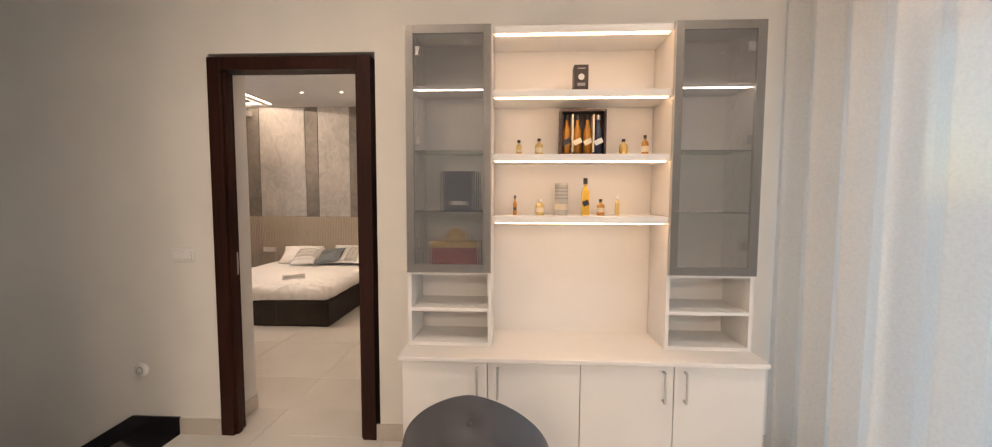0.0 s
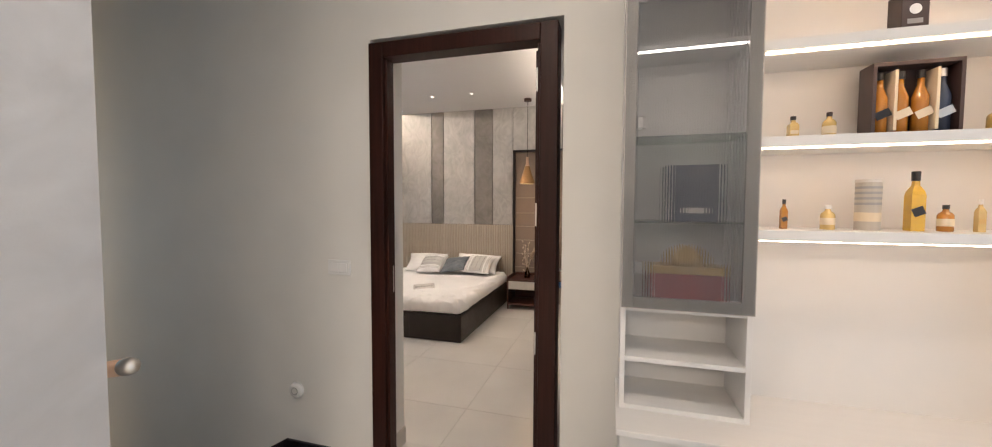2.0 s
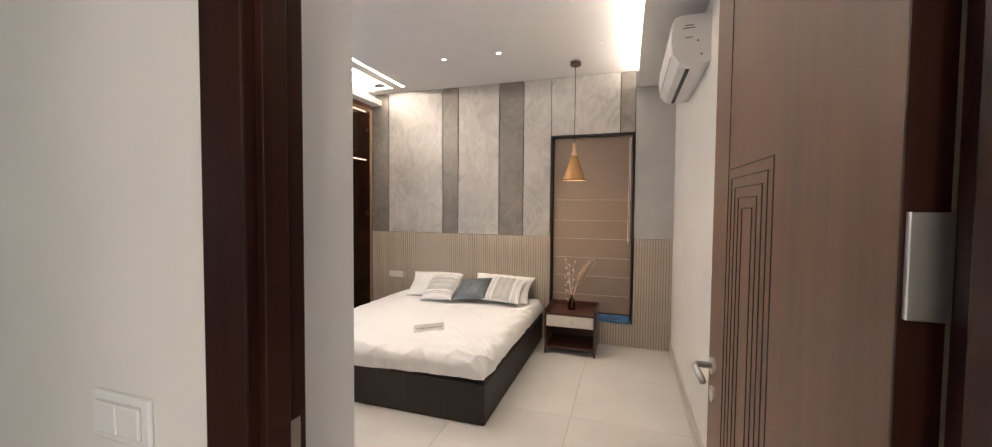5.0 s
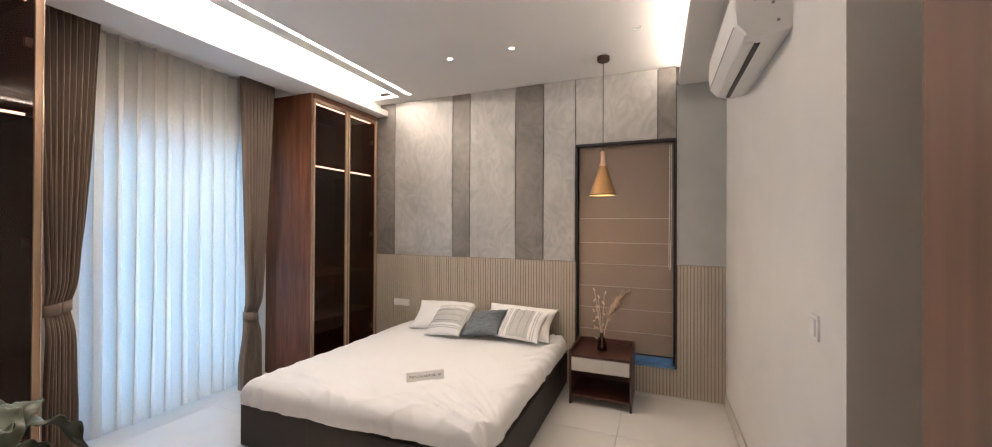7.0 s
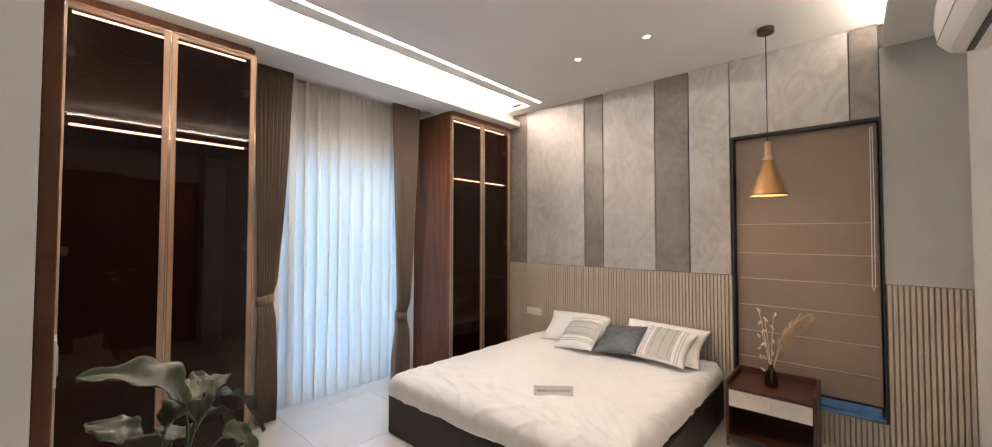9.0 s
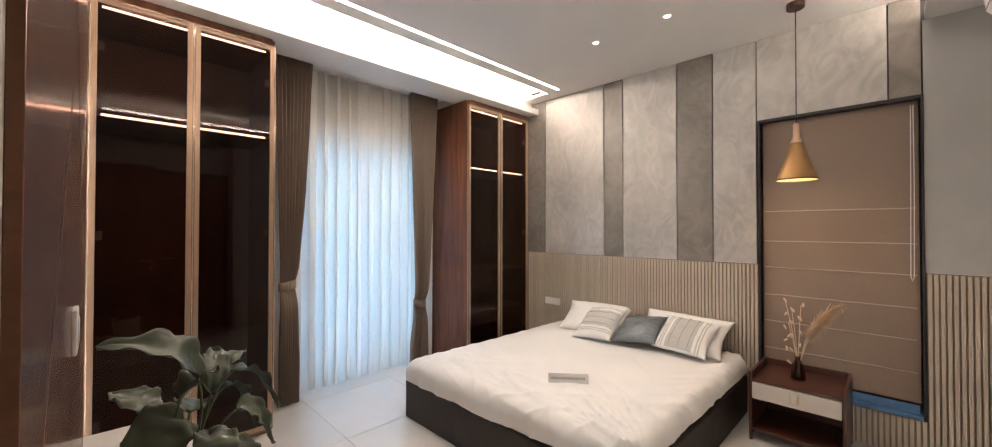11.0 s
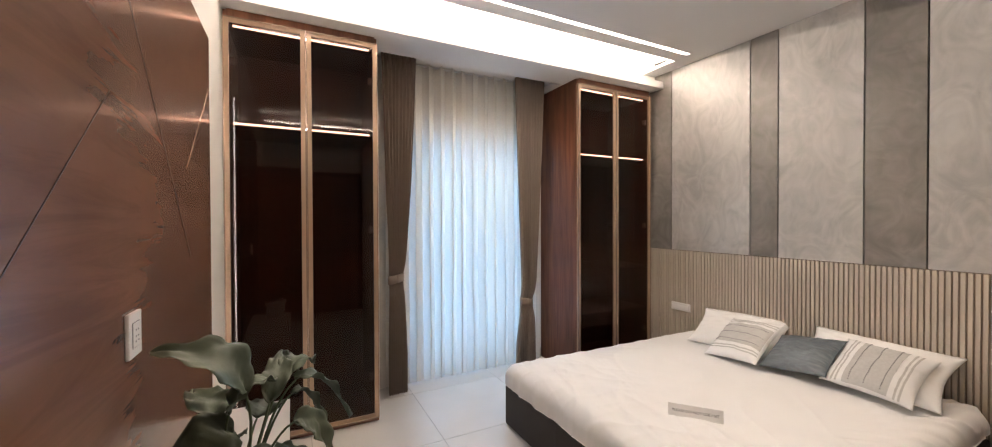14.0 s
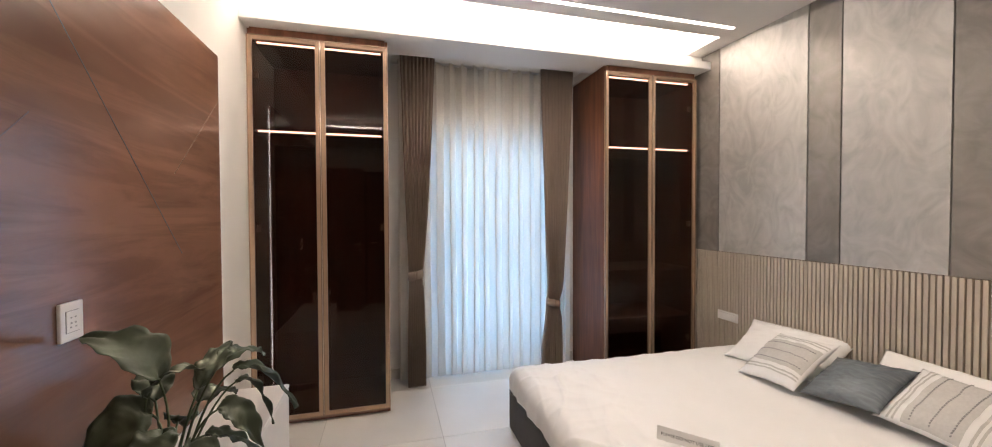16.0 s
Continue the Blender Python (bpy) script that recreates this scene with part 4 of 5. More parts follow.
def drape(top, tie, low, zt, label, seed):
    """A heavy pleated drape, gathered by a band; top, tie and low are its outer and inner edges there."""
    z1, x, folds = 2.79, -4.76, 9
    sgn = 1 if top[1] > top[0] else -1

    def edge(z, k):
        if z > zt:
            t = (z - zt) / (z1 - zt)
            return tie[k] + (top[k] - tie[k]) * t ** 0.75
        t = (zt - z) / zt
        return tie[k] + (low[k] - tie[k]) * min(1, t * 1.6) ** 0.8

    def f(u, v):
        z = 0.015 + v * (z1 - 0.015)
        o, i = edge(z, 0), edge(z, 1)
        head = max(0.0, (z - 2.60) / 0.19)
        ph = u * folds * 2 * math.pi + 0.9 * noise.noise((u * 5, v * 2, seed)) * (1 - head)
        near = math.exp(-((z - zt) / 0.10) ** 2)
        amp = 0.040 * (1 - 0.5 * near) * (0.75 + 0.6 * noise.noise((u * 4, v * 1.2, seed + 2)))
        wave = math.sin(ph) + 0.35 * math.sin(2 * ph + 0.8)
        return (x + amp * wave - 0.05 * near, o + u * (i - o) + sgn * 0.007 * math.sin(2 * ph), z)

    c = thing("drape", (x, top[0], 0.0), label, "curtain", "taupe drapes")
    local(part("cloth", sheet(f, folds * 16, 70), DRAPE, c, smooth=True), c)
    lo, hi = sorted(tie)
    bm = sheet(lambda u, v: (x - 0.05 + 0.046 * math.cos(2 * math.pi * u), (lo + hi) / 2 + ((hi - lo) / 2 + 0.010) * math.sin(2 * math.pi * u), zt - 0.035 + 0.07 * v + 0.015 * sgn * math.sin(2 * math.pi * u)), 28, 2, 0.003)
    local(part("tie_band", bm, DRAPE, c, "taupe cloth tie band", True), c)


voile("voile_curtain", -4.90, 4.60, 6.215, 0.02, 2.796, 15, 0.058, SHEER, "white see-through voile curtain over the bedroom window", 2.0)
drape((4.625, 4.913), (4.692, 4.803), (4.675, 4.825), 0.955, "taupe pleated drape tied back beside the wardrobe", 3.0)
drape((6.19, 5.875), (6.075, 5.955), (6.085, 5.885), 0.64, "taupe pleated drape tied back beside the window", 8.0)
voile("voile_curtain", 1.36, -0.6, 3.26, 0.02, 2.87, 19, 0.040, SHEERB, "long white voile curtain over the lounge window", 6.0)


# ---- air conditioner, switches, sockets ----
def air_conditioner():
    y0, y1, xw = 5.52, 6.45, BX1
    a = thing("air_conditioner", (xw, (y0 + y1) / 2, 2.315), "white wall-mounted split air conditioner", "air conditioner")
    prof = [(0.0, 2.33), (-0.03, 2.32), (-0.12, 2.31), (-0.175, 2.33), (-0.213, 2.38), (-0.222, 2.465), (-0.215, 2.565), (-0.195, 2.605), (-0.16, 2.615), (0.0, 2.615)]
    bm = bmesh.new()
    ring = [[bm.verts.new((xw + x * s, y, 2.465 + (z - 2.465) * s2)) for x, z in prof] for y, s, s2 in ((y0, 0.965, 0.96), (y0 + 0.012, 1, 1), (y1 - 0.012, 1, 1), (y1, 0.965, 0.96))]
    for r0, r1 in zip(ring, ring[1:]):
        for k in range(len(prof)):
            bm.faces.new((r0[k], r0[(k + 1) % len(prof)], r1[(k + 1) % len(prof)], r1[k]))
    bm.faces.new(ring[0])
    bm.faces.new(ring[-1][::-1])
    bmesh.ops.recalc_face_normals(bm, faces=bm.faces[:])
    local(part("body", bm, PLASTIC, a), a)
    local(part("air_outlet", box(xw - 0.128, xw - 0.105, y0 + 0.06, y1 - 0.06, 2.305, 2.315, 0.002), BLACK, a, "dark outlet slot"), a)
    local(part("louvre", box(xw - 0.175, xw - 0.132, y0 + 0.05, y1 - 0.05, 2.311, 2.317, 0.002), PLASTIC, a), a)
    local(part("panel_line", box(xw - 0.2165, xw - 0.2125, y0 + 0.03, y1 - 0.03, 2.381, 2.384), GREYPRINT, a), a)
    for z, ln in ((2.545, 0.05), (2.53, 0.07), (2.475, 0.04)):
        local(part("print", box(xw - 0.12 - ln / 2, xw - 0.12 + ln / 2, y0 - 0.001, y0 + 0.006, z, z + 0.007), GREYPRINT, a), a)
    for x, z in ((-0.07, 2.455), (-0.05, 2.375)):
        local(part("screw_cap", lathe([(0, 0), (0.007, 0), (0.007, 0.004), (0, 0.004)], 12, pose(xw + x, y0 + 0.003, z, 90)), GREYPRINT, a), a)


air_conditioner()


def switch_plate(name, m, wd, ht, keys, label, category):
    """A plate in its own xz plane, facing -y."""
    s = thing(name, (0, 0, 0), label, category)
    s.matrix_world = m
    part("plate", box(-wd / 2, wd / 2, -0.009, 0.0, -ht / 2, ht / 2, 0.003), PLASTIC, s)
    part("surround", box(-wd / 2 + 0.013, wd / 2 - 0.013, -0.0105, -0.008, -ht / 2 + 0.013, ht / 2 - 0.013, 0.001), PALEGREY, s)
    k0 = (wd - 0.03) / keys
    for k in range(keys):
        x = -wd / 2 + 0.015 + k * k0
        part("rocker", box(x + 0.001, x + k0 - 0.001, -0.0145, -0.010, -ht / 2 + 0.015, ht / 2 - 0.015, 0.002), PLASTIC, s)
    return s


switch_plate("light_switch", pose(-2.05, WY, 1.11), 0.138, 0.080, 2, "white two-gang light switch on the lounge wall", "light switch")
def panel_socket():
    s = thing("wall_socket", (0, 0, 0), "white socket plate with a square insert on the walnut panel", "wall socket")
    s.matrix_world = pose(-2.785, SY + 0.012, 1.16, 0, 0, 180)
    part("plate", box(-0.044, 0.044, -0.010, 0.0, -0.056, 0.056, 0.003), PLASTIC, s)
    part("rim", box(-0.026, 0.026, -0.0115, -0.009, -0.032, 0.032, 0.001), GREYPRINT, s)
    part("insert", box(-0.0245, 0.0245, -0.0125, -0.010, -0.0305, 0.0305, 0.001), PLASTIC, s)
    for x, z in ((-0.008, 0.012), (0.008, 0.012), (-0.008, -0.004), (0.008, -0.004), (-0.010, -0.016), (0.010, -0.016)):
        part("pin_hole", box(x - 0.003, x + 0.003, -0.0132, -0.012, z - 0.002, z + 0.002), GREYPRINT, s)


panel_socket()
switch_plate("light_switch", pose(BX1, 5.247, 1.117, 0, 0, -90), 0.075, 0.09, 1, "white light switch on the bedroom wall", "light switch")
switch_plate("wall_socket", pose(-4.043, BY - 0.006, 0.61), 0.205, 0.075, 4, "white four-gang socket on the slats beside the bed", "wall socket")


def wall_cap():
    c = thing("junction_cap", (-2.345, WY, 0.40), "round white junction cap on the lounge wall", "wall cap")
    part("cap", lathe([(0, 0.022), (0.030, 0.021), (0.042, 0.015), (0.046, 0.0), (0, 0.0)], 28, pose(0, 0, 0, 90)), PLASTIC, c, smooth=True)
    part("rim", lathe([(0.018, 0.0235), (0.021, 0.0235), (0.021, 0.020), (0.018, 0.020)], 24, pose(0, 0, 0, 90)), GREYPRINT, c)


wall_cap()


# ---- walnut wall panel ----
def walnut_panel():
    p = tagged(thing("walnut_panel", (-2.9, SY, 0), "glossy walnut veneer wall panel with diagonal inlay lines", "wall panel"), kind="structure")
    local(part("veneer", box(-3.893, -1.868, SY, SY + 0.012, 0, 2.345, 0.001), WALNUT, p), p)
    def line(a, b, wd, mt):
        a, b = Vector((a[0], SY + 0.0122, a[1])), Vector((b[0], SY + 0.0122, b[1]))
        d = b - a
        ang = math.degrees(math.atan2(d.z, d.x))
        bm = add_box(bmesh.new(), 0, d.length, -0.0006, 0.0008, -wd / 2, wd / 2, 0, Matrix.Translation(a) @ pose(0, 0, 0, 0, -ang, 0))
        local(part("inlay", bm, mt, p, "thin inlay line"), p)
    line((-1.90, 0.99), (-2.672, 1.736), 0.003, DARKMETAL)
    line((-2.492, 2.34), (-3.454, 1.296), 0.004, BLACK)
    line((-3.88, 2.09), (-3.40, 1.648), 0.002, PALEBRONZE)
    local(part("edge_light", box(-3.8940, -3.8932, SY + 0.001, SY + 0.0108, 0.04, 2.33), LEDROBE, p, "thin light strip along the panel's end"), p)


walnut_panel()


# ---- low unit and plant ----
def low_unit():
    u = thing("low_cabinet", (-3.25, 3.79, 0), "low white cabinet standing against the walnut panel", "cabinet")
    x0, x1, y0, y1 = -3.845, -2.70, SY + 0.014, 3.965
    local(part("body", box(x0, x1, y0, y1 - 0.02, 0.06, 0.478, 0.002), LAMINATE, u), u)
    local(part("top", box(x0 - 0.002, x1 + 0.002, y0, y1, 0.480, 0.50, 0.002), LAMINATE, u), u)
    local(part("plinth", box(x0 + 0.02, x1 - 0.02, y0, y1 - 0.05, 0.0, 0.06), BLACK, u), u)
    for k in range(2):
        a = x0 + 0.002 + k * (x1 - x0) / 2
        local(part("drawer", box(a, a + (x1 - x0) / 2 - 0.004, y1 - 0.02, y1 - 0.002, 0.065, 0.474, 0.002), LAMINATE, u), u)


low_unit()


def plant():
    rng = random.Random(11)
    bx, by, bz = -2.84, 3.83, 0.50
    p = thing("potted_plant", (bx, by, bz), "leafy green peace lily in a white pot on the low cabinet", "plant")
    part("pot", lathe([(0, 0), (0.068, 0), (0.078, 0.02), (0.092, 0.15), (0.096, 0.155), (0.090, 0.157), (0.084, 0.15), (0, 0.15)], 32), PLASTIC, p, "round white pot", True)
    part("soil", lathe([(0, 0.150), (0.05, 0.1505), (0.083, 0.1505), (0.083, 0.148)], 20), SOIL, p)

    def leaf(start, tip, wd, face=None):
        """Stalk out of the pot to start, blade from there to tip, on one bow."""
        start, tip = Vector(start), Vector(tip)
        base = Vector((0.25 * start.x, 0.25 * start.y, 0.15))
        split = 0.46
        mid = (start - (1 - split) ** 2 * base - split ** 2 * tip) / (2 * split * (1 - split))
        curve = lambda t: (1 - t) ** 2 * base + 2 * t * (1 - t) * mid + t * t * tip
        part("stalk", tube([curve(split * k / 6) for k in range(7)], 0.0045, 6, 0.7), STEM, p, smooth=True)
        twist = rng.uniform(-0.5, 0.5)
        sd = rng.random() * 50

        def f(u, v):
            t = split + (1 - split) * u
            c = curve(t)
            d = (curve(min(1, t + 0.02)) - curve(t - 0.02)).normalized()
            side = d.cross(Vector(face or (math.sin(twist) * 0.4, 0.1, 1))).normalized()
            up = side.cross(d)
            half = wd / 2 * (math.sin(math.pi * min(1, u ** 0.78)) ** 0.75 + 0.015) * (1 + 0.07 * noise.noise((u * 9 + sd, v * 2, 3)))
            q = 2 * v - 1
            rib = 0.0022 * math.sin(58 * (u - 0.22 * abs(q))) * min(1.0, 3 * abs(q)) * (1 - u)
            ruffle = 0.007 * math.sin(u * 21 + 4 * q + sd) * abs(q) ** 2
            return c + side * q * half + up * (0.24 * half * abs(q) ** 1.3 + rib + ruffle + 0.012 * noise.noise((u * 4 + sd, q * 1.5, 0)))

        part("leaf", sheet(f, 40, 12, 0.0012), LEAF, p, smooth=True)

    blades = [((0.12, 0.04, 0.49), (0.08, -0.165, 0.61), 0.150, (0.35, 0.45, 1)), ((0.00, 0.09, 0.40), (-0.20, 0.12, 0.49), 0.080, None),
              ((-0.10, 0.160, 0.42), (-0.19, 0.340, 0.22), 0.085, None), ((-0.15, 0.150, 0.36), (-0.184, 0.260, 0.17), 0.070, None),
              ((0.025, 0.154, 0.34), (-0.02, 0.270, 0.17), 0.090, (0.6, 0.3, 1)), ((0.10, 0.01, 0.38), (0.17, -0.13, 0.25), 0.150, (0.5, 0.3, 1)),
              ((0.06, -0.06, 0.33), (0.08, -0.175, 0.18), 0.110, None), ((-0.05, -0.05, 0.36), (-0.20, -0.13, 0.40), 0.110, None),
              ((-0.10, 0.05, 0.32), (-0.30, 0.10, 0.26), 0.110, None), ((0.08, 0.10, 0.27), (0.19, 0.19, 0.15), 0.100, None),
              ((0.10, 0.00, 0.43), (0.00, 0.11, 0.47), 0.090, None), ((-0.02, 0.10, 0.24), (-0.10, 0.24, 0.12), 0.085, None),
              ((0.12, -0.04, 0.26), (0.24, -0.08, 0.12), 0.110, None), ((-0.12, -0.02, 0.25), (-0.25, -0.06, 0.17), 0.100, None),
              ((0.15, 0.06, 0.34), (0.27, 0.06, 0.24), 0.105, None), ((-0.06, 0.12, 0.44), (-0.24, 0.22, 0.42), 0.080, None)]
    for start, tip, wd, face in blades:
        leaf(start, tip, wd, face)


plant()


# ---- stairs ----
def stairs():
    s = thing("staircase", (-2.4, 2.85, 0), "black granite stairs going down beside the lounge wall", "staircase")
    local(part("landing", box(-2.423, -2.118, 2.202, WY, -0.03, 0.001, 0.003), GRANITE, s), s)
    for k in range(9):
        x1, z = -2.423 - 0.27 * k, -0.165 * (k + 1)
        local(part("tread", box(x1 - 0.29, x1, 2.202, WY, z - 0.03, z, 0.003), GRANITE, s), s)
        local(part("riser", box(x1 - 0.02, x1 - 0.002, 2.202, WY, z, z + 0.135), GRANITE, s), s)
    local(part("skirting", box(-2.423, -2.118, WY - 0.014, WY, 0.002, 0.107, 0.002), GRANITE, s), s)
    bm = bmesh.new()
    pts = [(-2.423, 0.107), (-2.423, -0.20), (-4.98, -1.70), (-4.98, -1.45)]
    fr = [bm.verts.new((x, WY - 0.014, z)) for x, z in pts]
    bk = [bm.verts.new((x, WY, z)) for x, z in pts]
    bm.faces.new(fr)
    bm.faces.new(bk[::-1])
    for k in range(4):
        bm.faces.new((fr[k], bk[k], bk[(k + 1) % 4], fr[(k + 1) % 4]))
    bmesh.ops.recalc_face_normals(bm, faces=bm.faces[:])
    local(part("skirting", bm, GRANITE, s), s)
    h = thing("handrail", (-1.95, 2.268, 0.98), "round steel and wood stair handrail", "handrail")
    local(part("rail", tube([(-1.965, 2.268, 0.985), (-2.6, 2.268, 0.84), (-4.6, 2.268, -0.28)], 0.024, 14), PALEWOOD, h, smooth=True), h)
    local(part("end_cap", lathe([(0, 0.03), (0.012, 0.028), (0.022, 0.018), (0.026, 0.0), (0.024, -0.015), (0, -0.015)], 18, pose(-1.965, 2.268, 0.985, 0, 78)), STEEL, h, "steel end cap", True), h)
    for x, z in ((-2.3, 0.91), (-3.4, 0.39), (-4.4, -0.17)):
        local(part("bracket", tube([(x, 2.20, z - 0.06), (x, 2.268, z - 0.06), (x, 2.268, z - 0.01)], 0.008), STEEL, h), h)


stairs()


# ---- bar cabinet of the lounge ----
CX0, CX1, CFY, UFY = -0.618, 1.113, 2.895, 3.003


def base_units():
    for x0, xm, x1 in ((CX0, -0.199, 0.247), (0.247, 0.689, CX1)):
        u = thing("base_cabinet", ((x0 + x1) / 2, 3.08, 0), "white laminate base cabinet with two doors and steel bar handles", "cabinet", "bar base cabinets")
        local(part("body", box(x0 + 0.001, x1 - 0.001, CFY + 0.02, WY - 0.002, 0.08, 0.668), LAMINATE, u), u)
        local(part("plinth", box(x0 + 0.001, x1 - 0.001, CFY + 0.06, WY - 0.002, 0.0, 0.08), GREYALU, u), u)
        for a, b, hx in ((x0, xm, xm - 0.05), (xm, x1, xm + 0.05)):
            d = local(part("door", box(a + 0.002, b - 0.002, CFY, CFY + 0.018, 0.085, 0.664, 0.0015), LAMINATE, u), u)
            local(part("handle", tube([(hx, CFY, 0.635), (hx, CFY - 0.028, 0.637), (hx, CFY - 0.030, 0.63), (hx, CFY - 0.030, 0.502), (hx, CFY - 0.028, 0.495), (hx, CFY, 0.497)], 0.006, 8), STEEL, d, "steel bar handle", True), u)
    t = thing("worktop", (0.247, 3.08, 0.67), "white laminate worktop on the bar cabinets", "worktop")
    local(part("top", box(CX0 - 0.012, CX1 + 0.002, CFY - 0.028, WY - 0.002, 0.670, 0.692, 0.003), LAMINATE, t), t)


base_units()


def tower(x0, x1, hinge_left, label):
    t = thing("glass_cabinet", ((x0 + x1) / 2, 3.15, 0.692), label, "cabinet", "fluted glass cabinets")
    P = lambda nm, bm, mt, lb="", par=t, sm=False: local(part(nm, bm, mt, par, lb, sm), t)
    th = 0.018
    P("side", box(x0, x0 + th, UFY + 0.02, WY - 0.004, 0.692, 2.296, 0.001), LAMINATE)
    P("side", box(x1 - th, x1, UFY + 0.02, WY - 0.004, 0.692, 2.296, 0.001), LAMINATE)
    P("back", box(x0 + th, x1 - th, WY - 0.014, WY - 0.004, 0.692, 2.296), LAMINATE)
    for z in (0.692, 0.872, 1.062, 2.278):
        P("shelf", box(x0 + th, x1 - th, UFY + 0.022, WY - 0.014, z, z + th, 0.001), LAMINATE)
    P("shelf", box(x0 + th, x1 - th, UFY + 0.05, WY - 0.014, 2.00, 2.018, 0.001), LAMINATE)
    P("led_strip", box(x0 + 0.04, x1 - 0.04, UFY + 0.055, UFY + 0.065, 1.995, 2.0), LEDROBE)
    for z in (1.69, 1.383):
        P("glass_shelf", box(x0 + th, x1 - th, UFY + 0.05, WY - 0.014, z, z + 0.006), CLEAR, "clear glass shelf")
    zb, zc, f = 1.076, 2.30, 0.042
    fr = bmesh.new()
    add_box(fr, x0, x0 + f, UFY - 0.002, UFY + 0.018, zb, zc, 0.0015)
    add_box(fr, x1 - f, x1, UFY - 0.002, UFY + 0.018, zb, zc, 0.0015)
    add_box(fr, x0 + f, x1 - f, UFY - 0.0015, UFY + 0.018, zb, zb + f, 0.0015)
    add_box(fr, x0 + f, x1 - f, UFY - 0.0015, UFY + 0.018, zc - f, zc, 0.0015)
    d = P("door", fr, GREYALU, "champagne aluminium framed door")
    n = int((x1 - x0) / 0.0085) * 8
    pane = P("pane", sheet(lambda u, v: (x0 + 0.004 + u * (x1 - x0 - 0.008), UFY - 0.0045 - 0.0026 * abs(math.sin(math.pi * u * n / 8)), zb + 0.004 + v * (zc - zb - 0.008)), n, 1), FLUTED, "fluted grey glass", d)
    pane.visible_shadow = False
    for z in (1.2, 1.72, 2.16):
        hx = x0 + f if hinge_left else x1 - f - 0.03
        P("hinge", box(hx, hx + 0.03, UFY + 0.02, UFY + 0.04, z, z + 0.045, 0.003), STEEL, "", d)
    return t


tower(CX0, -0.188, True, "tall white cabinet with a fluted glass door beside open shelves")
tower(0.688, CX1, False, "tall white cabinet with a fluted glass door beside the curtain")


def open_shelves():
    s = thing("display_shelves", (0.25, 3.15, 0.692), "white open display shelves lit by warm light strips", "shelves")
    x0, x1, y0 = -0.186, 0.686, 3.022
    P = lambda nm, bm, mt, lb="": local(part(nm, bm, mt, s, lb), s)
    P("back", box(x0, x1, WY - 0.014, WY - 0.003, 0.692, 2.296), LAMINATE)
    for z in (2.262, 1.954, 1.641, 1.332):
        P("shelf", box(x0, x1, y0, WY - 0.014, z, z + 0.034, 0.001), LAMINATE)
        P("led_strip", box(x0 + 0.015, x1 - 0.015, y0 + 0.012, y0 + 0.030, z - 0.005, z + 0.001, 0.001), LEDWARM, "warm light strip")


open_shelves()


# ---- bottles and boxes ----
def bottle(place, h, r, body, cap, label, square=False, label_mt=CREAM, clear_top=False, band=True):
    b = thing("bottle", place, label, "bottle", "display bottles")
    sh = 0.60
    prof = [(0, 0), (r * 0.94, 0), (r, h * 0.02), (r, h * sh), (r * 0.85, h * (sh + 0.07)), (r * 0.42, h * (sh + 0.16)), (r * 0.36, h * 0.84), (0, h * 0.84)]
    part("body", lathe(prof, 4 if square else 20, pose(0, 0, 0, 0, 0, 45 if square else 0)), body, b, smooth=not square)
    part("cap", lathe([(0, h * 0.84), (r * 0.42, h * 0.84), (r * 0.44, h * 0.99), (r * 0.4, h), (0, h)], 16), cap, b)
    q = r * (0.72 if square else 1.015)
    if band:
        if square:
            bm = add_box(bmesh.new(), -q * 0.82, q * 0.82, -0.0008, 0.0008, -h * 0.07, h * 0.07, 0, pose(0, -q - 0.0006, h * 0.33, 0, -24 if label_mt is BLACK else 0, 0))
        else:
            bm = lathe([(q, h * 0.2), (q, h * 0.48), (q - 0.001, h * 0.48), (q - 0.001, h * 0.2)], 20)
        part("label", bm, label_mt, b)
    return b


